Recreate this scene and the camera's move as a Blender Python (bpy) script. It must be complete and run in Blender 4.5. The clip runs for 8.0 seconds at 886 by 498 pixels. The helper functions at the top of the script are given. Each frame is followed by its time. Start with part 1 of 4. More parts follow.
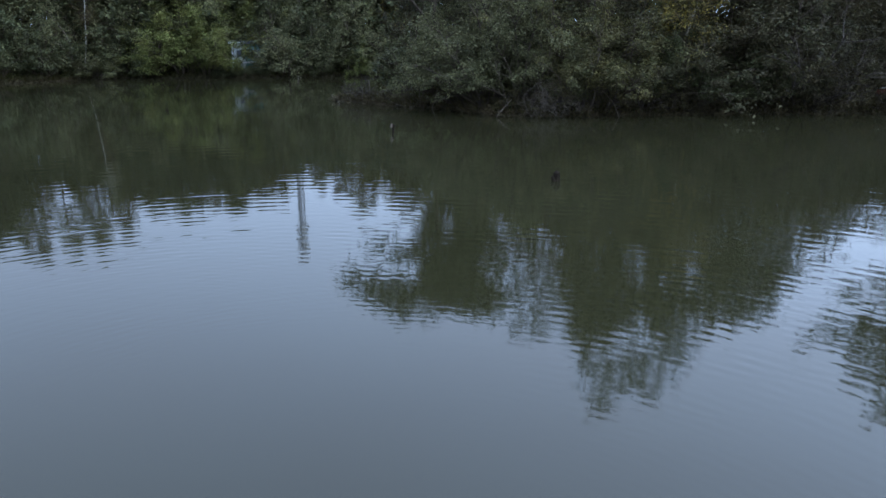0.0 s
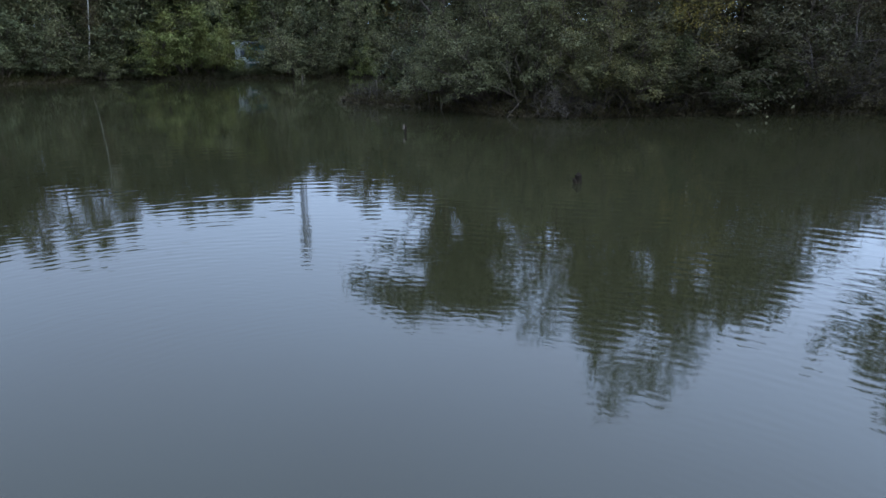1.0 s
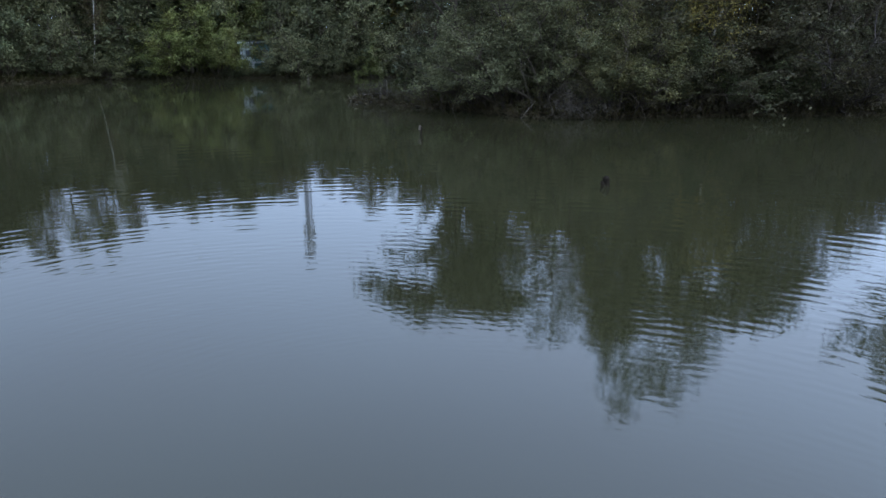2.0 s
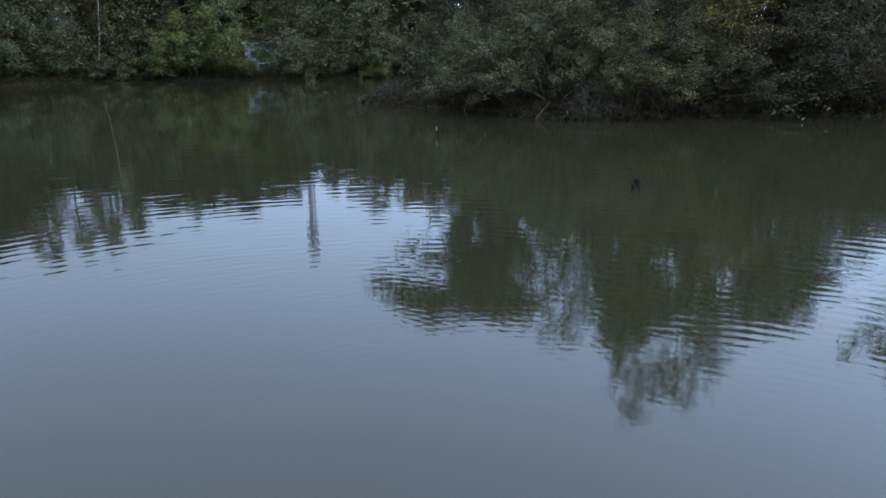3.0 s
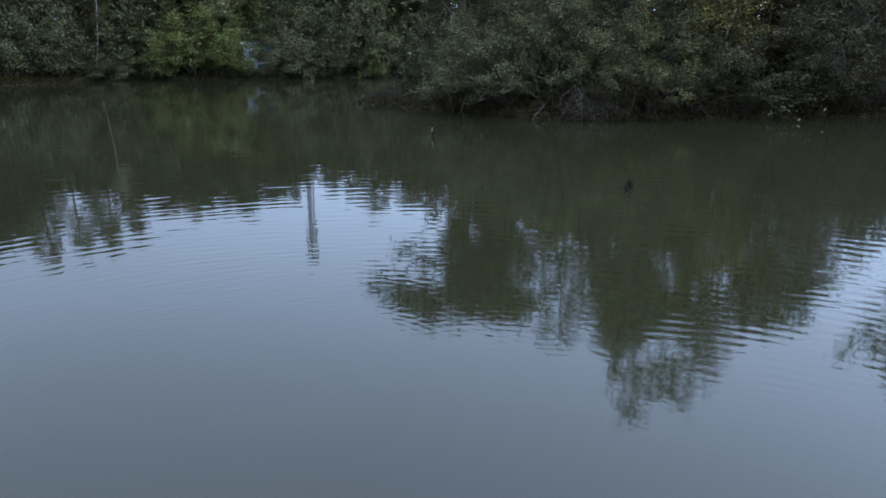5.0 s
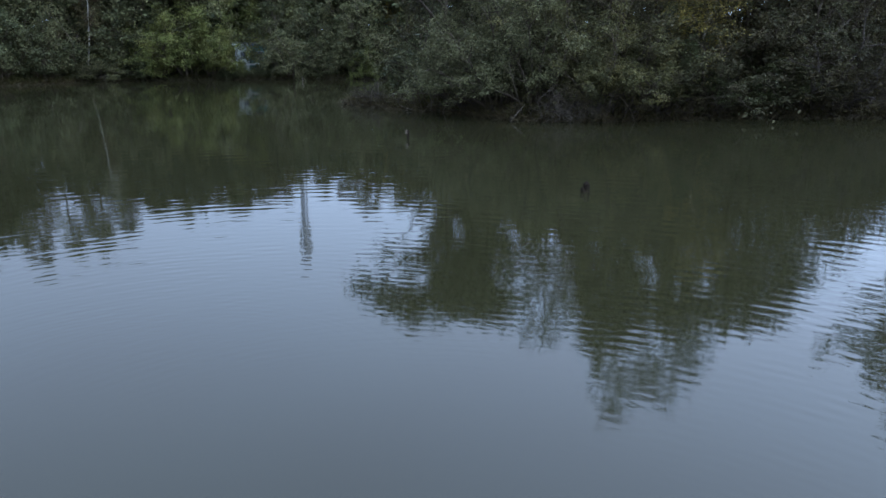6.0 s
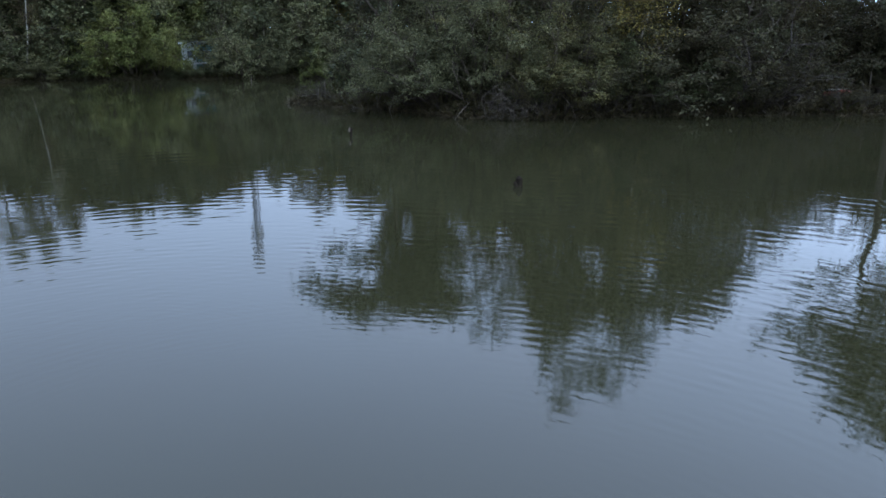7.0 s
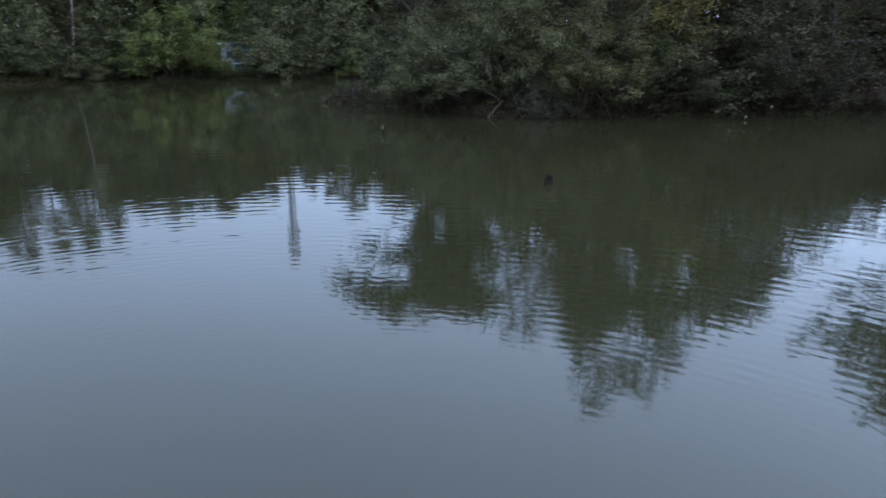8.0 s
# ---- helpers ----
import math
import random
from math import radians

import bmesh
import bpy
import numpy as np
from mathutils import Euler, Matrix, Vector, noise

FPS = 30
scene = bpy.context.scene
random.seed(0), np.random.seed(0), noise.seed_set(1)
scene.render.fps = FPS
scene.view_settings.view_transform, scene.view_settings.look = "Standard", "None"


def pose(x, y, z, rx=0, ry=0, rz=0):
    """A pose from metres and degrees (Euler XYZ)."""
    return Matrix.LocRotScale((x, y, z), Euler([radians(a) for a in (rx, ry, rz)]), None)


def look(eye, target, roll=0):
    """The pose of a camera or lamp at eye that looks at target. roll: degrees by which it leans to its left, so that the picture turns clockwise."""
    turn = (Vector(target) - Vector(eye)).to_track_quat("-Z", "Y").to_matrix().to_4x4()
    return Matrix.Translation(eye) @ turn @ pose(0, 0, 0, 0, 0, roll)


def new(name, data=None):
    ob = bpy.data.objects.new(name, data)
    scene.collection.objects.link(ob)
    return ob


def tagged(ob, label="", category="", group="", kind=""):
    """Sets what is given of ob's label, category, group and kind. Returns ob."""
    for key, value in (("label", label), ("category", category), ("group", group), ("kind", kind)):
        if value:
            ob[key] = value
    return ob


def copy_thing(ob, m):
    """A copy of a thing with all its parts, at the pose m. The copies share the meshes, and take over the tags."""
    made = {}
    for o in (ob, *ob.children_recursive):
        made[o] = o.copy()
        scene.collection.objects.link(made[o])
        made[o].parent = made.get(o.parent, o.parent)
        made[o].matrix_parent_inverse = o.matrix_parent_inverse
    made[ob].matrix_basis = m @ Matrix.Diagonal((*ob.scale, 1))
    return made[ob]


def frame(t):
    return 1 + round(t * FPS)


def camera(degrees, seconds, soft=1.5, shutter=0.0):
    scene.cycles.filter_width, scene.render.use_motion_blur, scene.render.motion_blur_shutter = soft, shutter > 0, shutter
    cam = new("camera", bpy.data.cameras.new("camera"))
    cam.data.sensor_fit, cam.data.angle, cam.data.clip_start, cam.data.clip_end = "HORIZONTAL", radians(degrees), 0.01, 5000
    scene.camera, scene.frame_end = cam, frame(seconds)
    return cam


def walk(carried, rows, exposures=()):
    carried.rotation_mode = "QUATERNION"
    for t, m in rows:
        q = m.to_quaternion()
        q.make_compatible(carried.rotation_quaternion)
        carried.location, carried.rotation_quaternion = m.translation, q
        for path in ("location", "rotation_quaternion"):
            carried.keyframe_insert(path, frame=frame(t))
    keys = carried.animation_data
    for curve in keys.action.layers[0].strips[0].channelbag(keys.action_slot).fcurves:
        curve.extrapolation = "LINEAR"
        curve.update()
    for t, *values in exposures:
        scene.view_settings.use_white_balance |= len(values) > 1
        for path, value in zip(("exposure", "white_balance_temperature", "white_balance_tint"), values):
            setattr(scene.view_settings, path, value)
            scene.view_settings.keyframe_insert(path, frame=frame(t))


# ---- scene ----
cam = camera(64.0, 8.0, shutter=0.5)
PATH = [
    (0, (-0.135, -0.016, 3.23), (-0.139, 1.912, 2.697), -0.4),
    (0.5, (-0.35, 0.074, 3.232), (-0.356, 2.001, 2.699), -0.5),
    (1, (-0.644, 0.195, 3.27), (-0.65, 2.123, 2.736), -0.5),
    (1.5, (-0.953, 0.336, 3.287), (-0.96, 2.263, 2.753), -0.4),
    (3, (-1.933, 0.857, 3.243), (-1.944, 2.785, 2.712), -0.4),
    (3.5, (-2.246, 0.928, 3.25), (-2.257, 2.856, 2.718), -0.4),
    (4, (-2.301, 0.98, 3.246), (-2.314, 2.908, 2.714), -0.4),
    (5.5, (-1.261, 0.775, 3.346), (-1.27, 2.703, 2.814), -0.4),
    (6, (-0.782, 0.627, 3.388), (-0.787, 2.555, 2.857), -0.4),
    (6.5, (-0.444, 0.49, 3.375), (-0.409, 2.418, 2.844), -0.4),
    (7, (-0.264, 0.309, 3.334), (-0.148, 2.234, 2.801), -0.3),
    (7.5, (-0.157, 0.247, 3.263), (-0.04, 2.172, 2.732), -0.4),
    (8, (-0.158, 0.218, 3.25), (-0.138, 2.145, 2.718), -0.5),
]
walk(cam, [(t, look(eye, target, roll)) for t, eye, target, roll in PATH])

# ---- sky and light ----
SUN_UP, SUN_FROM = 52.0, 85.0  # degrees above the horizon, and clockwise from straight ahead (+y)
world = bpy.data.worlds.new("overcast_sky")
scene.world = world
world.use_nodes = True
wn, wl = world.node_tree.nodes, world.node_tree.links
wn.clear()


def node(nodes, kind, **values):
    n = nodes.new(kind)
    for key, value in values.items():
        n.inputs[key.replace("_", " ")].default_value = value
    return n


sky = wn.new("ShaderNodeTexSky")
sky.sky_type, sky.sun_disc = "NISHITA", False
sky.sun_elevation, sky.sun_rotation = radians(SUN_UP), radians(SUN_FROM)
sky.air_density, sky.dust_density, sky.ozone_density = 1.2, 3.0, 1.0
w_coord = wn.new("ShaderNodeTexCoord")
w_map = wn.new("ShaderNodeMapping")
w_map.inputs["Scale"].default_value = (1.0, 1.0, 2.2)
w_noise = node(wn, "ShaderNodeTexNoise", Scale=1.7, Detail=4.0, Roughness=0.55)
w_ramp = wn.new("ShaderNodeValToRGB")
w_ramp.color_ramp.elements[0].position, w_ramp.color_ramp.elements[1].position = 0.32, 0.68
w_ramp.color_ramp.elements[0].color = (0.107, 0.138, 0.204, 1)
w_ramp.color_ramp.elements[1].color = (0.113, 0.154, 0.228, 1)
w_gain = wn.new("ShaderNodeVectorMath")
w_gain.operation = "SCALE"
w_mix = wn.new("ShaderNodeMix")
w_mix.data_type = "RGBA"
w_mix.inputs["Factor"].default_value = 0.84
w_back = node(wn, "ShaderNodeBackground", Strength=0.1)
w_out = wn.new("ShaderNodeOutputWorld")
wl.new(w_coord.outputs["Generated"], w_map.inputs["Vector"])
wl.new(w_map.outputs["Vector"], w_noise.inputs["Vector"])
wl.new(w_noise.outputs["Fac"], w_ramp.inputs["Fac"])
w_split = wn.new("ShaderNodeSeparateXYZ")
w_rise = wn.new("ShaderNodeMapRange")  # an overcast sky is brighter overhead than at the horizon
w_rise.inputs["To Min"].default_value, w_rise.inputs["To Max"].default_value = 92.0, 250.0
wl.new(w_coord.outputs["Generated"], w_split.inputs["Vector"])
wl.new(w_split.outputs["Z"], w_rise.inputs["Value"])
w_dot = wn.new("ShaderNodeVectorMath")  # and somewhat brighter towards the hidden sun
w_dot.operation = "DOT_PRODUCT"
w_dot.inputs[1].default_value = (math.sin(radians(SUN_FROM)), math.cos(radians(SUN_FROM)), 0.3)
w_side = wn.new("ShaderNodeMath")
w_side.operation = "MULTIPLY_ADD"
w_side.inputs[1].default_value, w_side.inputs[2].default_value = 0.52, 0.93
w_both = wn.new("ShaderNodeMath")
w_both.operation = "MULTIPLY"
wl.new(w_coord.outputs["Generated"], w_dot.inputs[0])
wl.new(w_dot.outputs["Value"], w_side.inputs[0])
wl.new(w_rise.outputs["Result"], w_both.inputs[0])
wl.new(w_side.outputs["Value"], w_both.inputs[1])
wl.new(w_both.outputs["Value"], w_gain.inputs["Scale"])
w_high = wn.new("ShaderNodeMix")  # bluer overhead
w_high.data_type = "RGBA"
w_high.inputs["B"].default_value = (0.111, 0.147, 0.226, 1)
wl.new(w_split.outputs["Z"], w_high.inputs["Factor"])
wl.new(w_ramp.outputs["Color"], w_high.inputs["A"])
wl.new(w_high.outputs["Result"], w_gain.inputs[0])
wl.new(sky.outputs["Color"], w_mix.inputs["A"])
wl.new(w_gain.outputs["Vector"], w_mix.inputs["B"])
wl.new(w_mix.outputs["Result"], w_back.inputs["Color"])
wl.new(w_back.outputs["Background"], w_out.inputs["Surface"])

sun = new("sun", bpy.data.lights.new("sun", "SUN"))
sun.data.energy, sun.data.angle, sun.data.color = 1.0, radians(18), (1.0, 0.96, 0.9)
sun_way = Vector((math.sin(radians(SUN_FROM)) * math.cos(radians(SUN_UP)), math.cos(radians(SUN_FROM)) * math.cos(radians(SUN_UP)), math.sin(radians(SUN_UP))))
sun.matrix_world = look(sun_way * 200, (0, 0, 0))


# ---- materials ----
def shader(name):
    m = bpy.data.materials.new(name)
    m.use_nodes = True
    nodes, links = m.node_tree.nodes, m.node_tree.links
    return m, nodes, links, nodes["Principled BSDF"]


def ramp(nodes, colours, lo=0.0, hi=1.0):
    r = nodes.new("ShaderNodeValToRGB")
    e = r.color_ramp.elements
    while len(e) < len(colours):
        e.new(0.5)
    for k, c in enumerate(colours):
        e[k].position = lo + (hi - lo) * k / (len(colours) - 1)
        e[k].color = (*c, 1)
    return r


def leaf_material(name, colours, patch, through_light=0.25):
    """Leaves: each its own shade, with larger drifts of the patch colour over the crown."""
    m, nodes, links, bsdf = shader(name)
    geo, info = nodes.new("ShaderNodeNewGeometry"), nodes.new("ShaderNodeObjectInfo")
    shade = ramp(nodes, colours)
    links.new(geo.outputs["Random Per Island"], shade.inputs["Fac"])
    coord = nodes.new("ShaderNodeTexCoord")
    drift = node(nodes, "ShaderNodeTexNoise", Scale=0.55, Detail=3.0)
    links.new(coord.outputs["Object"], drift.inputs["Vector"])
    fac = nodes.new("ShaderNodeMapRange")
    fac.inputs["From Min"].default_value, fac.inputs["From Max"].default_value, fac.inputs["To Max"].default_value = 0.45, 0.7, 0.75
    links.new(drift.outputs["Fac"], fac.inputs["Value"])
    mix = nodes.new("ShaderNodeMix")
    mix.data_type = "RGBA"
    mix.inputs["B"].default_value = (*patch, 1)
    links.new(fac.outputs["Result"], mix.inputs["Factor"])
    links.new(shade.outputs["Color"], mix.inputs["A"])
    hsv = nodes.new("ShaderNodeHueSaturation")
    value = nodes.new("ShaderNodeMapRange")
    value.inputs["To Min"].default_value, value.inputs["To Max"].default_value = 0.8, 1.2
    links.new(info.outputs["Random"], value.inputs["Value"])
    sprays = node(nodes, "ShaderNodeTexNoise", Scale=1.5, Detail=2.0)  # leaf colour turns paler and darker at random from spray to spray
    links.new(coord.outputs["Object"], sprays.inputs["Vector"])
    spray_tone = nodes.new("ShaderNodeMapRange")
    for key, v in (("From Min", 0.36), ("From Max", 0.66), ("To Min", 0.62), ("To Max", 1.42)):
        spray_tone.inputs[key].default_value = v
    links.new(sprays.outputs["Fac"], spray_tone.inputs["Value"])
    shade_of = nodes.new("ShaderNodeMath")
    shade_of.operation = "MULTIPLY"
    links.new(value.outputs["Result"], shade_of.inputs[0])
    links.new(spray_tone.outputs["Result"], shade_of.inputs[1])
    links.new(shade_of.outputs["Value"], hsv.inputs["Value"])
    links.new(mix.outputs["Result"], hsv.inputs["Color"])
    links.new(hsv.outputs["Color"], bsdf.inputs["Base Color"])
    bsdf.inputs["Roughness"].default_value = 0.6
    bsdf.inputs["Specular IOR Level"].default_value = 0.12
    glow = nodes.new("ShaderNodeBsdfTranslucent")
    links.new(hsv.outputs["Color"], glow.inputs["Color"])
    both = nodes.new("ShaderNodeMixShader")
    both.inputs["Fac"].default_value = through_light
    links.new(bsdf.outputs["BSDF"], both.inputs[1])
    links.new(glow.outputs["BSDF"], both.inputs[2])
    links.new(both.outputs["Shader"], nodes["Material Output"].inputs["Surface"])
    return m


def rough_material(name, colours, scale, stretch=(1, 1, 1), bump=0.01, rough=0.85, lo=0.3, hi=0.7):
    """Bark, wood, soil: noise at two scales in the colour, and a fine relief."""
    m, nodes, links, bsdf = shader(name)
    coord, mapping = nodes.new("ShaderNodeTexCoord"), nodes.new("ShaderNodeMapping")
    mapping.inputs["Scale"].default_value = stretch
    links.new(coord.outputs["Object"], mapping.inputs["Vector"])
    fine = node(nodes, "ShaderNodeTexNoise", Scale=scale, Detail=6.0, Roughness=0.65)
    broad = node(nodes, "ShaderNodeTexNoise", Scale=scale * 0.13, Detail=3.0)
    for n in (fine, broad):
        links.new(mapping.outputs["Vector"], n.inputs["Vector"])
    mean = nodes.new("ShaderNodeMath")
    mean.operation = "MULTIPLY_ADD"
    mean.inputs[1].default_value = 0.55
    part_of = nodes.new("ShaderNodeMath")
    part_of.operation = "MULTIPLY"
    part_of.inputs[1].default_value = 0.45
    links.new(broad.outputs["Fac"], part_of.inputs[0])
    links.new(fine.outputs["Fac"], mean.inputs[0])
    links.new(part_of.outputs["Value"], mean.inputs[2])
    col = ramp(nodes, colours, lo, hi)
    links.new(mean.outputs["Value"], col.inputs["Fac"])
    links.new(col.outputs["Color"], bsdf.inputs["Base Color"])
    b = node(nodes, "ShaderNodeBump", Strength=0.7, Distance=bump)
    links.new(fine.outputs["Fac"], b.inputs["Height"])
    links.new(b.outputs["Normal"], bsdf.inputs["Normal"])
    bsdf.inputs["Roughness"].default_value = rough
    bsdf.inputs["Specular IOR Level"].default_value = 0.12 if rough > 0.7 else 0.5
    return m


def water_material():
    """Murky pond water with fine ripples that spread in rings over the pond."""
    m, nodes, links, bsdf = shader("murky_water")
    bsdf.inputs["Roughness"].default_value = 0.038
    bsdf.inputs["IOR"].default_value = 1.333
    coord = nodes.new("ShaderNodeTexCoord")
    silt = node(nodes, "ShaderNodeTexNoise", Scale=0.09, Detail=4.0)
    links.new(coord.outputs["Object"], silt.inputs["Vector"])
    col = ramp(nodes, [(0.0152, 0.0148, 0.0068), (0.0182, 0.0177, 0.0082)], 0.35, 0.65)
    links.new(silt.outputs["Fac"], col.inputs["Fac"])
    links.new(col.outputs["Color"], bsdf.inputs["Base Color"])
    # distance and bearing from the point where the rings start
    shift = nodes.new("ShaderNodeMapping")
    shift.inputs["Location"].default_value = (2.4, -4.0, 0)
    links.new(coord.outputs["Object"], shift.inputs["Vector"])
    far = nodes.new("ShaderNodeVectorMath")
    far.operation = "LENGTH"
    links.new(shift.outputs["Vector"], far.inputs[0])

    def maths(op, a, b=None, c=None):
        n = nodes.new("ShaderNodeMath")
        n.operation = op
        for k, v in enumerate((a, b, c)):
            if v is None:
                continue
            if isinstance(v, (int, float)):
                n.inputs[k].default_value = v
            else:
                links.new(v, n.inputs[k])
        return n.outputs["Value"]

    split = nodes.new("ShaderNodeSeparateXYZ")
    links.new(shift.outputs["Vector"], split.inputs["Vector"])
    angle = maths("ARCTAN2", split.outputs["X"], split.outputs["Y"])
    wander = node(nodes, "ShaderNodeTexNoise", Scale=0.5, Detail=2.0)
    links.new(coord.outputs["Object"], wander.inputs["Vector"])

    spread = maths("LOGARITHM", maths("ADD", far.outputs["Value"], 0.5), math.e)

    def crests(rings, turns, seed):
        """Short curved crests that widen with the distance."""
        where = nodes.new("ShaderNodeCombineXYZ")
        links.new(maths("MULTIPLY_ADD", spread, rings, maths("MULTIPLY", wander.outputs["Fac"], 3.0)), where.inputs["X"])
        links.new(maths("MULTIPLY", angle, turns), where.inputs["Y"])
        where.inputs["Z"].default_value = seed
        n = node(nodes, "ShaderNodeTexNoise", Scale=1.0, Detail=1.0, Roughness=0.4)
        links.new(where.outputs["Vector"], n.inputs["Vector"])
        return n.outputs["Fac"]

    patchy = node(nodes, "ShaderNodeTexNoise", Scale=0.3, Detail=3.0)
    links.new(coord.outputs["Object"], patchy.inputs["Vector"])
    gust = nodes.new("ShaderNodeMapRange")
    for k, v in (("From Min", 0.3), ("From Max", 0.7), ("To Min", 0.3), ("To Max", 1.5)):
        gust.inputs[k].default_value = v
    links.new(patchy.outputs["Fac"], gust.inputs["Value"])
    chop = node(nodes, "ShaderNodeTexNoise", Scale=3.5, Detail=2.0)
    links.new(coord.outputs["Object"], chop.inputs["Vector"])
    # wavelets spread from two places, one further out in the pond; each is a pair of trains that cross at a small angle
    bend = node(nodes, "ShaderNodeTexNoise", Scale=0.9, Detail=2.0)
    links.new(coord.outputs["Object"], bend.inputs["Vector"])

    def train(x, y, pitch, wobble):
        at = nodes.new("ShaderNodeMapping")
        at.inputs["Location"].default_value = (-x, -y, 0)
        links.new(coord.outputs["Object"], at.inputs["Vector"])
        dist = nodes.new("ShaderNodeVectorMath")
        dist.operation = "LENGTH"
        links.new(at.outputs["Vector"], dist.inputs[0])
        ring = maths("LOGARITHM", maths("ADD", dist.outputs["Value"], 0.5), math.e)
        wave = maths("SINE", maths("MULTIPLY_ADD", ring, pitch, maths("MULTIPLY", bend.outputs["Fac"], wobble)))
        near = maths("POWER", dist.outputs["Value"], 2.0)
        return maths("MULTIPLY", wave, maths("DIVIDE", near, maths("ADD", near, 7.0)))

    ground_at = nodes.new("ShaderNodeSeparateXYZ")
    links.new(coord.outputs["Object"], ground_at.inputs["Vector"])
    west = nodes.new("ShaderNodeMapRange")
    west.interpolation_type = "SMOOTHSTEP"
    for k, v in (("From Min", 1.6), ("From Max", -0.8), ("To Min", 0.0), ("To Max", 1.0)):
        west.inputs[k].default_value = v
    links.new(ground_at.outputs["X"], west.inputs["Value"])
    outer = maths("ADD", train(-3.9, 7.2, 146.0, 6.0), maths("MULTIPLY", train(-1.2, 5.2, 150.0, -7.0), 0.85))
    inner = maths("ADD", train(-0.6, 2.4, 190.0, 7.0), maths("MULTIPLY", train(-2.0, 2.9, 178.0, -7.0), 0.7))
    trains = maths("ADD", maths("MULTIPLY", outer, west.outputs["Result"]), maths("MULTIPLY", inner, maths("MULTIPLY_ADD", west.outputs["Result"], -1.3, 1.3)))
    fade = node(nodes, "ShaderNodeTexNoise", Scale=0.9, Detail=2.0)
    links.new(shift.outputs["Vector"], fade.inputs["Vector"])
    lull = nodes.new("ShaderNodeMapRange")
    for k, v in (("From Min", 0.38), ("From Max", 0.66), ("To Min", 0.000014), ("To Max", 0.000080)):
        lull.inputs[k].default_value = v
    links.new(fade.outputs["Fac"], lull.inputs["Value"])
    height = maths("MULTIPLY_ADD", crests(72.0, 34.0, 0.0), 0.00016, maths("MULTIPLY", crests(46.0, 20.0, 7.3), 0.00014))
    height = maths("MULTIPLY_ADD", trains, lull.outputs["Result"], height)
    height = maths("MULTIPLY", height, maths("MULTIPLY", far.outputs["Value"], gust.outputs["Result"]))
    height = maths("MULTIPLY_ADD", chop.outputs["Fac"], 0.0005, height)
    square = maths("POWER", far.outputs["Value"], 2.0)
    height = maths("MULTIPLY", height, maths("DIVIDE", square, maths("ADD", square, 4.0)))  # slack water where the rings begin
    height = maths("DIVIDE", height, maths("ADD", 1.0, maths("POWER", maths("MULTIPLY", far.outputs["Value"], 1 / 21.0), 3.0)))  # calmer far out
    b = node(nodes, "ShaderNodeBump", Strength=1.0, Distance=1.0)
    links.new(height, b.inputs["Height"])
    links.new(b.outputs["Normal"], bsdf.inputs["Normal"])
    return m


WATER = water_material()
GROUND = rough_material("bank_soil_and_litter", [(0.012, 0.009, 0.006), (0.030, 0.025, 0.013), (0.036, 0.039, 0.015)], 3.0, bump=0.05)
BARK = rough_material("grey_brown_bark", [(0.024, 0.018, 0.013), (0.061, 0.047, 0.033), (0.105, 0.084, 0.061)], 14.0, (1, 1, 0.2))
BIRCH = rough_material("pale_birch_bark", [(0.040, 0.035, 0.030), (0.170, 0.158, 0.130), (0.270, 0.248, 0.205)], 6.0, (1, 1, 2.5), lo=0.32, hi=0.5)
DEADWOOD = rough_material("weathered_deadwood", [(0.047, 0.038, 0.029), (0.116, 0.095, 0.072), (0.179, 0.149, 0.113)], 9.0, (1, 1, 0.3))
TWIG = rough_material("grey_purple_twigs", [(0.022, 0.017, 0.014), (0.048, 0.038, 0.032), (0.082, 0.067, 0.056)], 8.0, (1, 1, 0.3))
WETWOOD = rough_material("dark_wet_wood", [(0.008, 0.006, 0.004), (0.016, 0.012, 0.008), (0.028, 0.021, 0.014)], 12.0, (1, 1, 0.3), rough=0.8)
WETWOOD.node_tree.nodes["Principled BSDF"].inputs["Specular IOR Level"].default_value = 0.04
L_YELLOW = leaf_material("leaves_yellow_green", [(0.068, 0.083, 0.023), (0.102, 0.118, 0.033), (0.143, 0.147, 0.045)], (0.121, 0.113, 0.033))
L_GREY = leaf_material("leaves_grey_green", [(0.065, 0.071, 0.031), (0.108, 0.109, 0.049), (0.159, 0.149, 0.072)], (0.101, 0.102, 0.046))
L_OLIVE = leaf_material("leaves_olive", [(0.036, 0.038, 0.016), (0.062, 0.063, 0.025), (0.112, 0.104, 0.040)], (0.128, 0.108, 0.036))
L_DARK = leaf_material("leaves_dark_green", [(0.034, 0.043, 0.020), (0.055, 0.061, 0.027), (0.082, 0.084, 0.034)], (0.055, 0.052, 0.021))
L_DUSK = leaf_material("leaves_dusky_green", [(0.031, 0.036, 0.016), (0.053, 0.051, 0.023), (0.080, 0.070, 0.034)], (0.062, 0.045, 0.023))
L_FERN = leaf_material("leaves_fresh_green", [(0.032, 0.040, 0.015), (0.049, 0.058, 0.021), (0.074, 0.079, 0.030)], (0.049, 0.043, 0.021))
L_GOLD = leaf_material("leaves_autumn_gold", [(0.117, 0.094, 0.023), (0.194, 0.144, 0.032), (0.095, 0.094, 0.029)], (0.135, 0.112, 0.031))
L_BROWN = leaf_material("leaves_dull_brown", [(0.043, 0.034, 0.013), (0.064, 0.048, 0.018), (0.054, 0.053, 0.018)], (0.054, 0.043, 0.016))


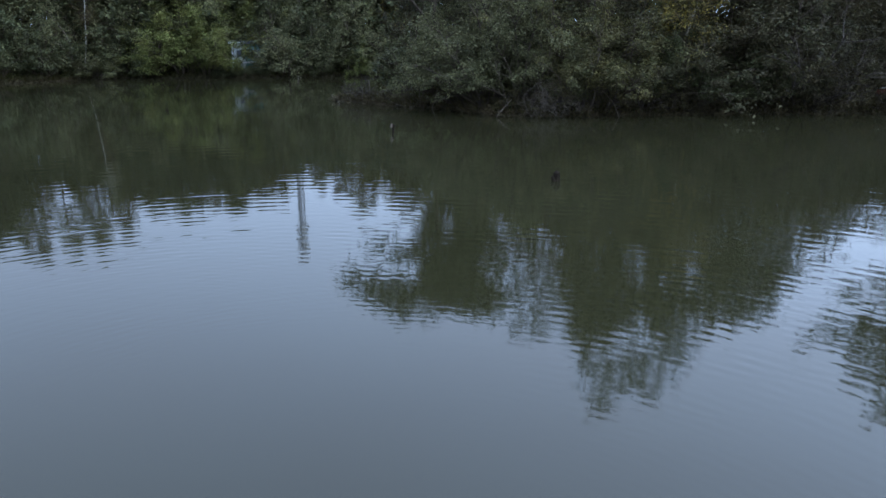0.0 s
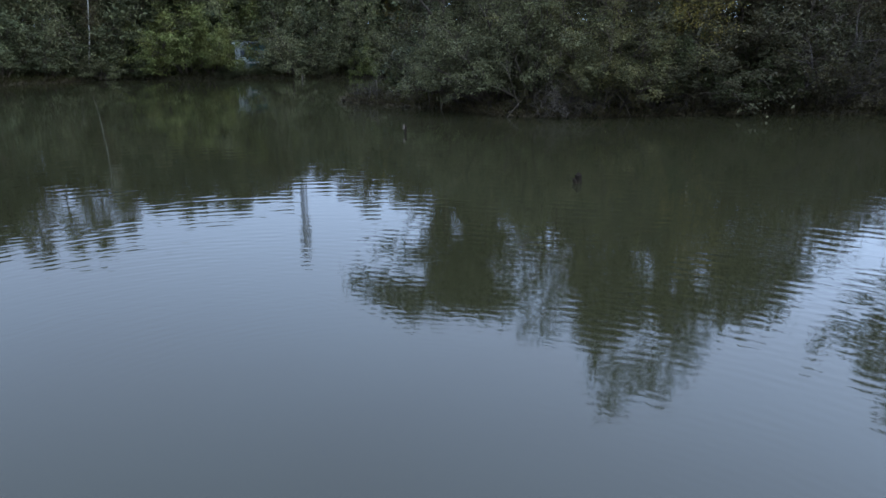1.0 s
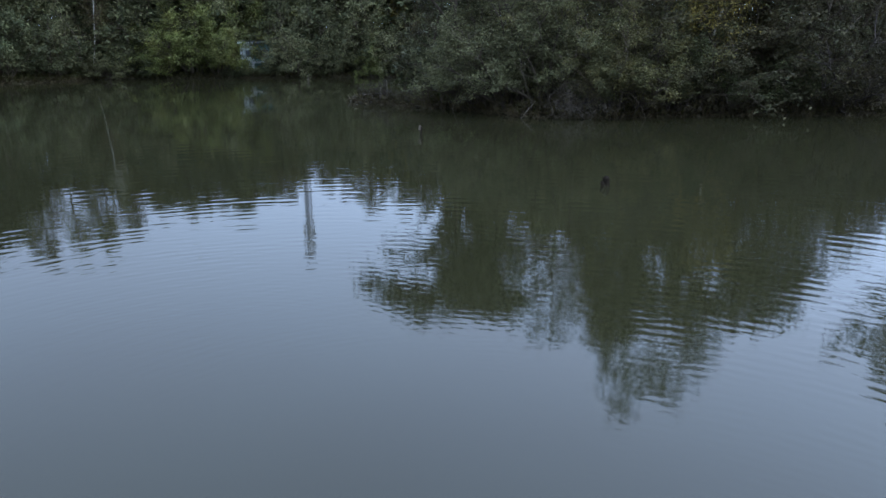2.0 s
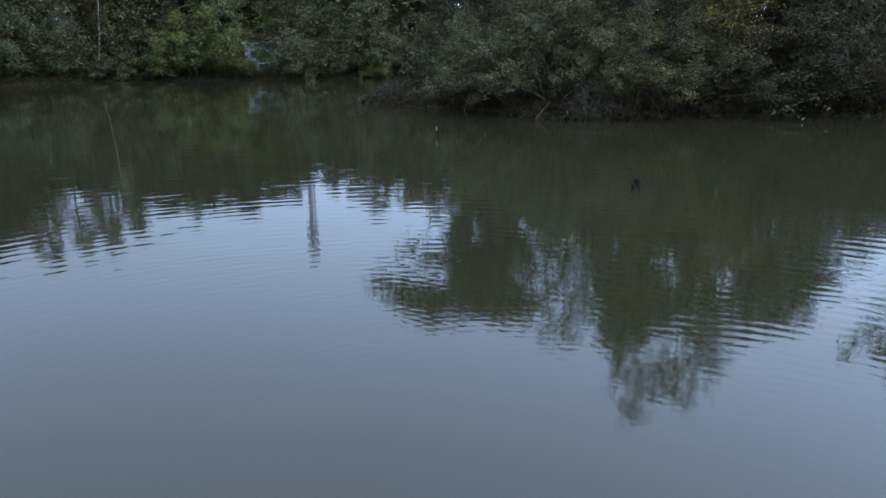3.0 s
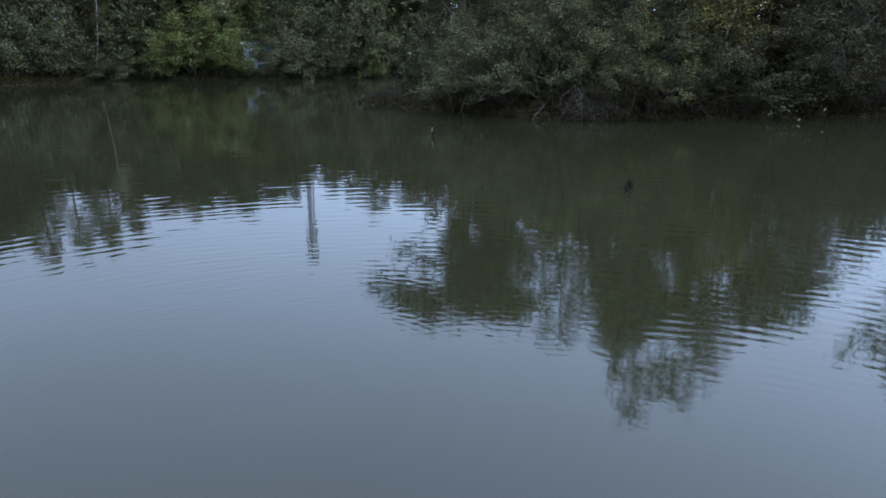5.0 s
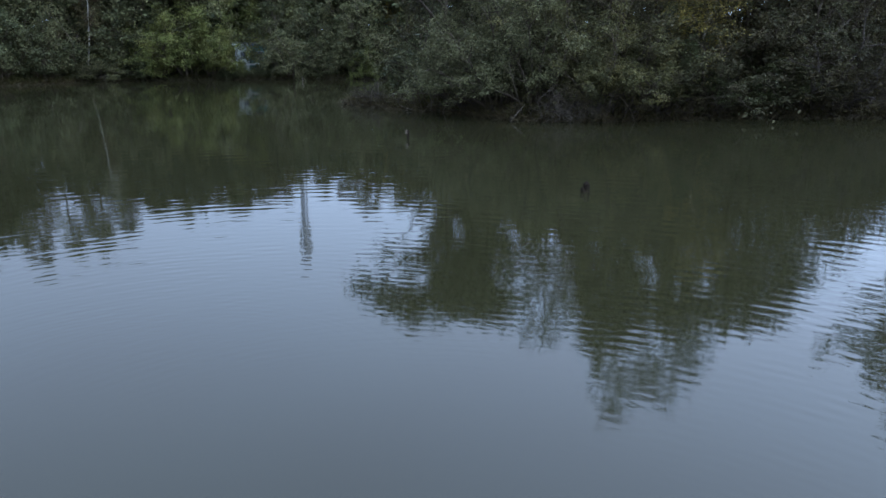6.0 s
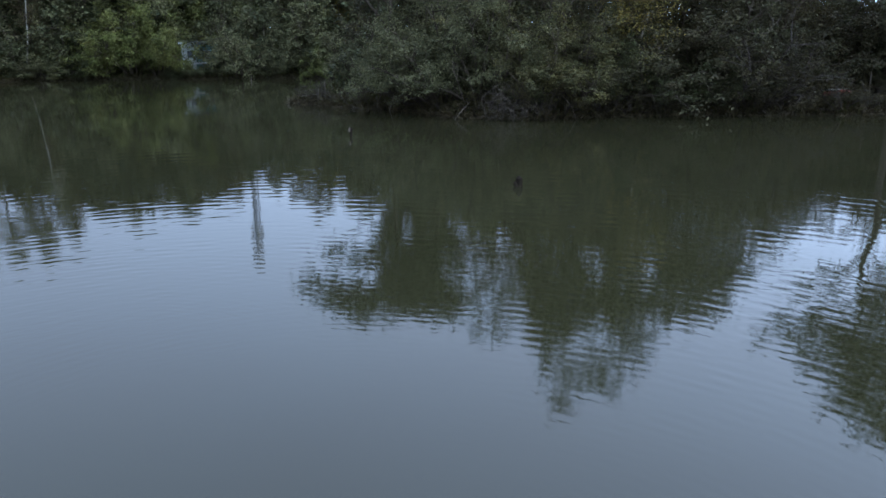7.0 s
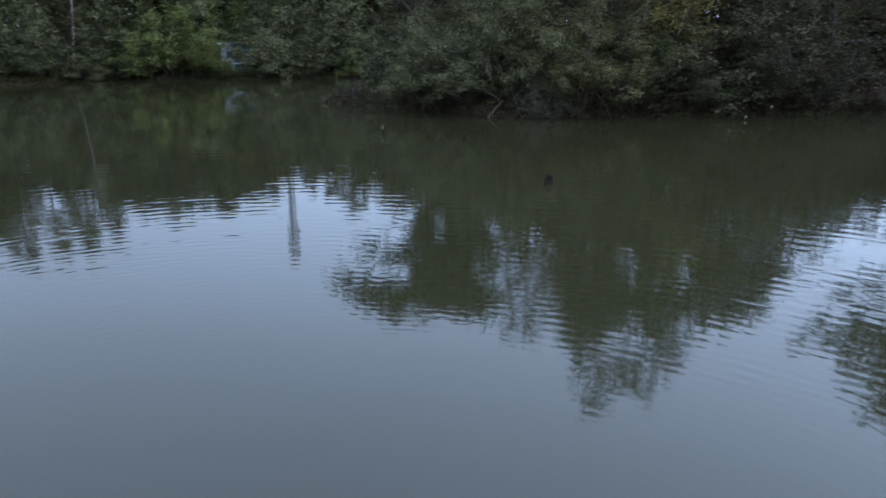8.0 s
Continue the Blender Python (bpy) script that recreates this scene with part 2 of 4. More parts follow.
# ---- mesh helpers ----
def mesh_from(name, verts, faces, material, smooth=False):
    me = bpy.data.meshes.new(name)
    me.from_pydata(verts, [], faces)
    me.materials.append(material)
    if smooth:
        me.polygons.foreach_set("use_smooth", [True] * len(me.polygons))
    me.update()
    return me


def part(name, data, material, parent, label=""):
    """A mesh, or a bmesh, as one object under a thing or a part."""
    if isinstance(data, bmesh.types.BMesh):
        me = bpy.data.meshes.new(name)
        data.to_mesh(me)
        data.free()
        me.materials.append(material)
    else:
        me = data
    ob = new(name, me)
    ob.parent = parent
    return tagged(ob, label)


def tubes(lines):
    """Tapered tubes along lines of (points, radius at the start, radius at the end, sides): vertices and faces."""
    verts, faces = [], []
    for pts, r0, r1, sides in lines:
        pts = np.asarray(pts, float)
        n = len(pts)
        way = np.gradient(pts, axis=0)
        way /= np.linalg.norm(way, axis=1, keepdims=True) + 1e-9
        ref = np.array([1.0, 0, 0]) if abs(way[0][0]) < 0.8 else np.array([0, 1.0, 0])
        u = np.cross(way, ref)
        u /= np.linalg.norm(u, axis=1, keepdims=True) + 1e-9
        v = np.cross(way, u)
        rad = np.linspace(r0, r1, n)
        base = len(verts)
        ang = np.arange(sides) * 2 * math.pi / sides
        ring = pts[:, None] + rad[:, None, None] * (np.cos(ang)[None, :, None] * u[:, None] + np.sin(ang)[None, :, None] * v[:, None])
        verts.extend(map(tuple, ring.reshape(-1, 3)))
        for i in range(n - 1):
            for k in range(sides):
                a, b = base + i * sides + k, base + i * sides + (k + 1) % sides
                faces.append((a, b, b + sides, a + sides))
        verts.append(tuple(pts[-1] + way[-1] * r1))
        tip = len(verts) - 1
        for k in range(sides):
            faces.append((base + (n - 1) * sides + k, base + (n - 1) * sides + (k + 1) % sides, tip))
    return verts, faces


def leaf_mesh(name, twigs, per_twig, size, material, rng, spread=0.12, droop=0.3, wide=0.26):
    """Small folded leaves scattered along twigs, facing mostly up and outwards."""
    starts = np.array([t[0] for t in twigs])
    mids = np.array([t[len(t) // 2] for t in twigs])
    ends = np.array([t[-1] for t in twigs])
    n = len(twigs) * per_twig
    which = np.repeat(np.arange(len(twigs)), per_twig)
    f = rng.uniform(0.1, 1.08, n)[:, None]
    at = (1 - f) ** 2 * starts[which] + 2 * f * (1 - f) * mids[which] + f**2 * ends[which]
    at = at + rng.normal(0, spread, (n, 3)) * (1.25, 1.25, 0.55)
    along = ends[which] - starts[which]
    along /= np.linalg.norm(along, axis=1, keepdims=True) + 1e-9
    way = along * 0.6 + rng.normal(0, 0.8, (n, 3)) * (1, 1, 0.6) - (0, 0, droop)
    way /= np.linalg.norm(way, axis=1, keepdims=True) + 1e-9
    up = rng.normal(0, 0.55, (n, 3)) + (0, 0, 0.8) + along * 0.3
    side = np.cross(way, up)
    side /= np.linalg.norm(side, axis=1, keepdims=True) + 1e-9
    nrm = np.cross(side, way)
    s = size * rng.uniform(0.6, 1.35, (n, 1))
    tip = at + way * s
    left = at + way * s * 0.45 + side * s * wide + nrm * s * 0.12
    right = at + way * s * 0.45 - side * s * wide + nrm * s * 0.12
    verts = np.stack([at, left, tip, right], 1).reshape(-1, 3)
    b = np.arange(n) * 4
    tri = np.stack([b, b + 1, b + 2, b, b + 2, b + 3], 1).reshape(-1)
    me = bpy.data.meshes.new(name)
    me.vertices.add(len(verts))
    me.vertices.foreach_set("co", verts.astype(np.float32).ravel())
    me.loops.add(len(tri))
    me.loops.foreach_set("vertex_index", tri.astype(np.int32))
    me.polygons.add(2 * n)
    me.polygons.foreach_set("loop_start", np.arange(2 * n, dtype=np.int32) * 3)
    me.materials.append(material)
    me.update(calc_edges=True)
    return me


def bough(rng, start, way, length, bend=0.25, lift=0.0, steps=5):
    """A wandering line from start."""
    pts, way = [np.array(start, float)], np.array(way, float)
    for _ in range(steps):
        way = way + rng.normal(0, bend / math.sqrt(steps), 3) + (0, 0, lift / steps)
        way /= np.linalg.norm(way)
        pts.append(pts[-1] + way * length / steps)
    return np.array(pts)


def off_way(rng, way, angle):
    """A way that leaves the given one by about that angle."""
    side = np.cross(way, rng.normal(0, 1, 3))
    side /= np.linalg.norm(side) + 1e-9
    return way * math.cos(angle) + side * math.sin(angle)


def along_line(pts, f):
    x = f * (len(pts) - 1)
    i = min(int(x), len(pts) - 2)
    return pts[i] + (pts[i + 1] - pts[i]) * (x - i), (pts[i + 1] - pts[i]) / (np.linalg.norm(pts[i + 1] - pts[i]) + 1e-9)


def tree_mesh_lines(rng, height, trunk_r, bare_to, reach, limbs, subs, twigs, lift=0.35, twig_len=0.9, lean=0.05, sway=0.22, top_taper=0.35):
    """The trunk, then each limb with its branches, as tube lines, and the twigs that bear leaves."""
    trunk = bough(rng, (0, 0, -0.3), (rng.normal(0, lean), rng.normal(0, lean), 1), height * 0.93 + 0.3, sway, 0.3, 8)
    lines, tips = [[(trunk, trunk_r, trunk_r * 0.12, 7)]], []
    for k in range(limbs):
        f = bare_to + (0.97 - bare_to) * (k + rng.uniform(0, 0.9)) / limbs
        at, way = along_line(trunk, f)
        g = (f - bare_to) / (1 - bare_to)
        size = reach * (math.sin(math.pi * min(1, 0.22 + 0.78 * g)) * (1 - top_taper) + top_taper * (1 - g)) * rng.uniform(0.65, 1.2) + 0.3
        turn = k * 2.4 + rng.uniform(-0.5, 0.5)
        out = np.array([math.cos(turn), math.sin(turn), rng.uniform(0.15, 0.7) + 0.7 * g])
        limb = bough(rng, at, out / np.linalg.norm(out), size, 0.35, lift, 6)
        r = trunk_r * (1 - 0.8 * f) * 0.5
        lines.append([(limb, r, r * 0.2, 5)])
        for j in range(subs):
            q = 0.25 + 0.75 * (j + rng.uniform(0, 0.9)) / subs
            p, w = along_line(limb, min(q, 0.99))
            sub = bough(rng, p, off_way(rng, w, rng.uniform(0.5, 1.0)), size * rng.uniform(0.3, 0.5), 0.4, lift * 0.5, 4)
            lines[-1].append((sub[::2], r * 0.4, r * 0.1, 3))
            for i in range(twigs):
                p2, w2 = along_line(sub, min(0.99, 0.5 + 0.5 * rng.uniform(0, 1)))
                tips.append(bough(rng, p2, off_way(rng, w2, rng.uniform(0.3, 1.0)), twig_len * rng.uniform(0.5, 1.3), 0.4, -0.1, 3))
    return lines, tips


def shrub_mesh_lines(rng, height, spread, stems, subs, twigs, twig_len=0.75, hang=0.0):
    """Many stems from one foot that arch outwards; the outer ones lean low."""
    lines, tips = [], []
    for k in range(stems):
        turn, lean = k * 2.4 + rng.uniform(-0.3, 0.3), math.sqrt((k + 0.5) / stems)
        out = np.array([math.cos(turn) * lean * spread, math.sin(turn) * lean * spread, height * (1.05 - 0.75 * lean**1.5)])
        size = np.linalg.norm(out) * rng.uniform(0.8, 1.1)
        foot = np.array([math.cos(turn), math.sin(turn), 0]) * rng.uniform(0.05, 0.5) - (0, 0, 0.3)
        start = out / np.linalg.norm(out) + (0, 0, 0.35)
        stem = bough(rng, foot, start / np.linalg.norm(start), size + 0.3, 0.3, -0.55 * lean - hang, 7)
        r = 0.035 + 0.012 * size
        lines.append([(stem, r, r * 0.2, 5)])
        for j in range(subs):
            q = 0.22 + 0.76 * (j + rng.uniform(0, 0.9)) / subs
            p, w = along_line(stem, min(q, 0.99))
            sub = bough(rng, p, off_way(rng, w, rng.uniform(0.5, 1.1)), size * rng.uniform(0.22, 0.42), 0.4, 0.15 - hang, 4)
            lines[-1].append((sub[::2], r * 0.4, r * 0.12, 3))
            for i in range(twigs):
                p2, w2 = along_line(sub, min(0.99, 0.5 + 0.5 * rng.uniform(0, 1)))
                tips.append(bough(rng, p2, off_way(rng, w2, rng.uniform(0.3, 1.1)), twig_len * rng.uniform(0.5, 1.3), 0.4, -0.1 - hang, 3))
    return lines, tips


def plant(name, lines, tips, per_twig, size, leaves, bark, rng, label, category, group, twig_r=0.006, spread=0.12, droop=0.3, limb_bark=None, wide=0.26):
    """A tree or shrub: its woody frame, its twigs and its crown of leaves."""
    ob = tagged(new(name), label, category, group)
    for k, some in enumerate(lines):
        kind = "stem" if name == "shrub" else "limb" if k else "trunk"
        skin = (limb_bark or bark) if kind == "limb" else bark
        part(kind, mesh_from(kind, *tubes(some), skin, True), skin, ob)
    tagged(part("twigwork", mesh_from("twigwork", *tubes([(t[::3], twig_r, twig_r * 0.4, 3) for t in (tips[::3] if "far" in group else tips[::2] if per_twig > 12 else tips)]), limb_bark or bark), bark, ob), kind="stuff")
    if per_twig:
        tagged(part("crown", leaf_mesh("crown", tips, per_twig, size, leaves, rng, spread, droop, wide), leaves, ob), kind="stuff")
    return ob


def set_out(ob, spots):
    """The thing at the first spot and copies of it at the others."""
    for m in spots[1:]:
        copy_thing(ob, m)
    ob.matrix_basis = spots[0]


# ---- ground and water ----
SHORE = [(-7.7, 51.8), (-7.1, 50.6), (-5.7, 49.3), (-3.6, 46.2), (-2.4, 44.9), (-0.3, 44.3), (1.4, 40.6), (2.7, 38.4), (5.0, 37.4), (7.1, 36.9),
         (9.2, 37.8), (12.0, 38.2), (15.5, 38.8), (18.0, 38.0), (21.3, 38.3), (24.0, 37.4), (28.0, 38.2), (34.0, 36.0), (42.0, 32.0), (50.0, 20.0),
         (54.0, 2.0), (46.0, -9.0), (20.0, -8.0), (-30.0, -8.0), (-66.0, 4.0), (-74.0, 45.0), (-66.0, 74.0), (-53.5, 86.2), (-51.8, 91.0),
         (-49.6, 98.5), (-43.0, 103.0), (-31.5, 105.0), (-24.6, 104.0), (-18.0, 104.8), (-10.0, 104.0), (-2.0, 99.0), (2.0, 84.0), (0.5, 70.0), (-3.0, 60.0), (-6.3, 54.5)]


def shore_distance(x, y):
    """Metres from the water's edge: positive on land, negative in the pond (numpy arrays)."""
    p = np.array(SHORE)
    q = np.roll(p, -1, 0)
    best, inside = np.full(x.shape, 1e9), np.zeros(x.shape, bool)
    for (ax, ay), (bx, by) in zip(p, q):
        dx, dy = bx - ax, by - ay
        t = np.clip(((x - ax) * dx + (y - ay) * dy) / (dx * dx + dy * dy), 0, 1)
        best = np.minimum(best, np.hypot(x - ax - t * dx, y - ay - t * dy))
        cross = (ay > y) != (by > y)
        inside ^= cross & (x < dx * (y - ay) / (dy if dy else 1e-9) + ax)
    return np.where(inside, -best, best)


def bank_height(x, y):
    x, y = np.asarray(x, float), np.asarray(y, float)
    d = shore_distance(x, y)
    bumps = 0.1 * np.sin(x * 1.7 + 0.6 * y) * np.sin(y * 1.3 - 0.4 * x) + 0.16 * np.sin(x * 0.37 + 1) * np.sin(y * 0.31)
    land = 0.12 + 1.0 * (1 - np.exp(-np.maximum(d, 0) / 3.0)) + 1.8 * (1 - np.exp(-np.maximum(d - 5, 0) / 9.0)) + bumps * np.clip(d / 2, 0, 1)
    wet = np.maximum(-1.6, 0.12 + 0.7 * np.minimum(d, 0))
    return np.where(d > 0, land, wet)


def sheet(name, xs, ys, height, material):
    gx, gy = np.meshgrid(xs, ys)
    gz = height(gx, gy)
    n, m = gx.shape
    verts = np.stack([gx, gy, gz], -1).reshape(-1, 3)
    faces = [(j * m + i, j * m + i + 1, (j + 1) * m + i + 1, (j + 1) * m + i) for j in range(n - 1) for i in range(m - 1)]
    return new(name, mesh_from(name, verts.tolist(), faces, material, True))


def axis(lo, hi, step):
    inner = np.arange(lo, hi + step, step)
    outer = np.array([3, 8, 20, 50, 120, 300, 700, 1500.0])
    return np.concatenate([lo - outer[::-1], inner, hi + outer])


ground = tagged(sheet("ground", axis(-80, 60, 0.9), axis(-14, 130, 0.9), bank_height, GROUND), "dark muddy pond banks with leaf litter and grass", "ground", kind="structure")
water = tagged(new("water", mesh_from("water", [(-90, -20, 0), (70, -20, 0), (70, 125, 0), (-90, 125, 0)], [(0, 1, 2, 3)], WATER)),
               "still olive-brown pond water with fine ripples", "water", kind="structure")


def land(x, y):
    return float(bank_height(x, y))


# ---- shrubs along the water ----
def shrub_kind(seed, leaves, label, height=5.0, spread=2.9, stems=13, subs=8, twigs=7, per_twig=30, size=0.108, hang=0.0, bark=BARK, group="bushes along the water", twig_len=0.62, bare_below=0.0, scatter=0.12, twig_r=0.006, wide=0.24):
    """bare_below: the height under which most twigs have lost their leaves."""
    rng = np.random.default_rng(seed)
    lines, tips = shrub_mesh_lines(rng, height, spread, stems, subs, twigs, twig_len, hang)
    if bare_below:
        tips = [t for t in tips if t[-1][2] > bare_below * rng.uniform(0.7, 1.2) or rng.uniform() < 0.12]
    return plant("shrub", lines, tips, per_twig, size, leaves, bark, rng, label, "bush", group, twig_r=twig_r, spread=scatter, wide=wide)


def shrubs(make, rows):
    """Copies of a five-metre shrub at rows of x, y, height, turn, width over height."""
    set_out(make, [pose(x, y, land(x, y) - 0.05, 0, 0, turn) @ Matrix.Diagonal((h / 5 * w, h / 5 * w, h / 5, 1)) for x, y, h, turn, w in rows])


shrubs(shrub_kind(11, L_GREY, "dense grey-green willow bush hanging over the water", twigs=7, bare_below=0.5, scatter=0.11),
       [(0.4, 45.2, 5.6, 20, 1.1), (2.4, 41.4, 6.0, 130, 1.1), (4.5, 39.4, 5.6, 250, 1.05), (-0.9, 46.3, 4.6, 80, 0.9), (3.4, 43.4, 6.5, 300, 1.0)])
shrubs(shrub_kind(12, L_OLIVE, "olive-green bush with yellowing leaves at the water's edge", twigs=7, bare_below=0.5, scatter=0.11),
       [(7.4, 38.4, 4.8, 0, 1.05), (9.4, 39.0, 5.4, 100, 1.0), (6.4, 40.4, 6.2, 200, 1.0)])
shrubs(shrub_kind(13, L_DUSK, "dark green bush with low leafy branches over the water", twigs=7, bare_below=0.5, scatter=0.11),
       [(11.4, 39.4, 4.4, 10, 1.1), (20.6, 39.8, 4.6, 70, 1.0), (31.6, 39.8, 4.8, 300, 1.1), (32.0, 38.0, 5.0, 30, 1.1),
        (19.5, 41.6, 6.4, 300, 1.0)])
shrubs(shrub_kind(16, L_FERN, "fresh green bush with layered branches low over the water", twigs=7, bare_below=0.5, scatter=0.11, hang=0.15),
       [(17.2, 39.7, 2.9, 200, 1.3), (13.2, 39.2, 4.0, 140, 1.05)])
shrubs(shrub_kind(15, L_DUSK, "tall dark green bush behind the waterside bushes", twigs=6, per_twig=18, size=0.138, scatter=0.12),
       [(13.0, 42.0, 6.0, 250, 1.0), (15.2, 43.0, 6.8, 170, 1.1), (26.6, 46.0, 6.6, 330, 1.0), (24.6, 46.5, 6.9, 75, 1.0), (18.4, 44.4, 8.0, 160, 1.0), (28.6, 45.6, 7.6, 145, 1.05), (30.6, 45.0, 7.6, 215, 1.05), (10.8, 42.6, 6.8, 25, 1.0), (7.0, 43.4, 6.8, 295, 1.0), (22.4, 43.6, 5.6, 40, 1.1), (29.0, 44.4, 6.0, 110, 1.1), (31.5, 42.0, 6.5, 200, 1.1), (17.4, 42.0, 6.5, 20, 1.0), (24.2, 38.8, 0.85, 60, 2.3), (26.2, 39.4, 0.7, 160, 2.3), (28.9, 40.0, 2.6, 260, 1.2)])
shrubs(shrub_kind(14, L_BROWN, "half-bare brownish bush with tangled twigs", twigs=6, per_twig=9, size=0.11, twig_r=0.008, bark=TWIG),
       [(-26.0, 106.2, 3.4, 75, 0.8), (19.3, 39.2, 5.2, 0, 1.1), (20.6, 39.0, 3.0, 220, 1.1), (5.6, 38.2, 2.4, 40, 1.3), (10.4, 38.4, 2.2, 140, 1.3), (1.4, 42.4, 2.4, 260, 1.3),
         (-3.0, 47.4, 1.5, 200, 1.2), (-5.6, 50.6, 1.5, 320, 1.6), (13.2, 39.0, 2.0, 90, 1.3), (20.8, 40.8, 4.0, 10, 1.0)])

# withered thicket whose twigs hang down to the waterline
bare_rng = np.random.default_rng(5)
edge = np.array(SHORE[0:18])
edge_len = np.r_[0, np.linalg.norm(np.diff(edge, axis=0), axis=1).cumsum()]
bare_spots = []
for d in np.arange(1.0, edge_len[-1], 1.9):
    q = d + bare_rng.uniform(-0.4, 0.4)
    bx, by = float(np.interp(q, edge_len, edge[:, 0])), float(np.interp(q, edge_len, edge[:, 1]))
    tall = bare_rng.uniform(1.0, 2.3) * float(np.interp(bx, [-8, -4.5, -2, 24, 27], [0.25, 0.35, 1.0, 1.0, 0.4]))
    bare_spots.append((bx + 0.1, by + 0.45, tall, bare_rng.uniform(0, 360), bare_rng.uniform(0.95, 1.5)))
shrubs(shrub_kind(17, L_BROWN, "low tangle of grey-brown twigs with withered leaves at the waterline", stems=9, subs=6, twigs=5, per_twig=14, size=0.14, hang=0.2, bark=TWIG, group="withered tangles along the water", twig_len=0.9, twig_r=0.013), bare_spots)

# far bank
FAR_GROUP = "bushes on the far bank"
shrubs(shrub_kind(21, L_YELLOW, "bright yellow-green rounded bush on the far bank", twigs=6, per_twig=28, size=0.17, scatter=0.17, group=FAR_GROUP),
       [(-41.8, 104.9, 8.0, 0, 1.0), (-37.4, 106.2, 10.2, 120, 0.9), (-34.0, 105.8, 7.8, 230, 0.8), (-27.6, 114.0, 12.5, 40, 0.75), (-32.6, 113.0, 13.0, 160, 0.6), (-11.4, 103.6, 4.8, 75, 0.7)])
shrubs(shrub_kind(22, L_GREY, "grey-green bush on the far bank", twigs=6, per_twig=16, size=0.195, scatter=0.17, group=FAR_GROUP),
       [(-22.6, 105.4, 7.6, 0, 0.9), (-17.8, 106.0, 4.6, 80, 1.1), (-47.6, 100.4, 3.4, 170, 1.5), (-6.0, 105.0, 8.0, 210, 0.9), (-14.5, 107.6, 9.0, 30, 0.8), (-46.8, 105.6, 8.6, 330, 0.8), (-53.4, 106.6, 13.0, 45, 0.7), (-48.6, 109.4, 13.5, 110, 0.7), (-60.6, 95.4, 10.4, 75, 0.9), (-34.6, 114.6, 13.5, 285, 0.65), (-54.6, 98.6, 9.2, 250, 0.9), (-22.6, 112.0, 11.0, 95, 0.7), (-36.4, 112.0, 12.0, 15, 0.7), (-42.6, 108.4, 12.0, 185, 0.75), (-19.6, 110.4, 11.6, 65, 0.75), (-10.9, 108.2, 10.0, 140, 0.75), (-13.2, 110.4, 12.5, 20, 0.75)])
shrubs(shrub_kind(23, L_DARK, "dark green thicket on the far bank", twigs=6, per_twig=13, size=0.215, scatter=0.17, group=FAR_GROUP),
       [(-55.2, 89.5, 7.0, 0, 1.0), (-52.8, 95.6, 7.2, 90, 1.0), (-45.4, 103.2, 5.4, 180, 1.1), (-25.8, 106.0, 3.2, 200, 1.1), (-29.6, 105.2, 2.0, 60, 1.3), (-32.0, 104.8, 1.7, 150, 1.4), (-27.2, 105.0, 1.8, 290, 1.3),
        (-11.0, 106.4, 6.0, 300, 1.0), (-56.5, 86.0, 7.5, 30, 1.0), (-2.0, 101.6, 8.5, 130, 0.9), (-52.0, 105.5, 9.5, 250, 0.9), (-20.0, 108.6, 8.5, 120, 0.9),
        (-25.2, 110.0, 9.0, 10, 0.8), (-45.0, 107.0, 11.0, 50, 0.9), (-58.0, 93.0, 11.0, 20, 0.9), (-50.4, 106.4, 9.0, 140, 0.9), (-30.6, 115.5, 10.0, 205, 0.8), (-61.0, 86.0, 10.0, 320, 1.0)])
shrubs(shrub_kind(24, L_GOLD, "slim tall bush with golden autumn leaves", per_twig=20, size=0.13, group=FAR_GROUP), [(-8.2, 109.6, 13.0, 90, 0.3)])


# low undergrowth that closes the view beneath the trees
under_rng = np.random.default_rng(3)
under = []
for k in range(34):
    x = -76 + 3.0 * k + under_rng.uniform(-0.8, 0.8)
    y = float(np.interp(x, [-80, -62, -52, -44, -30, -5, 20, 30], [84, 91, 103, 109, 113, 110, 106, 100])) + under_rng.uniform(0, 2)
    under.append((x, y, under_rng.uniform(3.6, 5.6), under_rng.uniform(0, 360), 1.3))
under += [(-55.0, 103.0, 5.0, 40, 1.3), (-57.0, 107.0, 5.5, 130, 1.3), (-53.0, 99.0, 4.6, 220, 1.2), (-60.0, 101.0, 5.0, 300, 1.3)]
for k in range(16):
    x = -3 + 2.8 * k + under_rng.uniform(-0.6, 0.6)
    y = float(np.interp(x, [-3, 3, 8, 20, 30, 40], [50.5, 47.5, 45.5, 45, 44, 41])) + under_rng.uniform(0, 1.5)
    under.append((x, y, under_rng.uniform(2.8, 4.4), under_rng.uniform(0, 360), 1.2))
for k in range(12):
    x = 0 + 3.0 * k + under_rng.uniform(-0.6, 0.6)
    under.append((x, float(np.interp(x, [0, 8, 20, 30, 40], [53, 50.5, 49.5, 48, 45])), under_rng.uniform(3.0, 4.4), under_rng.uniform(0, 360), 1.3))
shrubs(shrub_kind(25, L_DARK, "low dark undergrowth beneath the trees", stems=8, subs=4, twigs=4, per_twig=9, size=0.5, group="undergrowth beneath the far and near trees"), under)


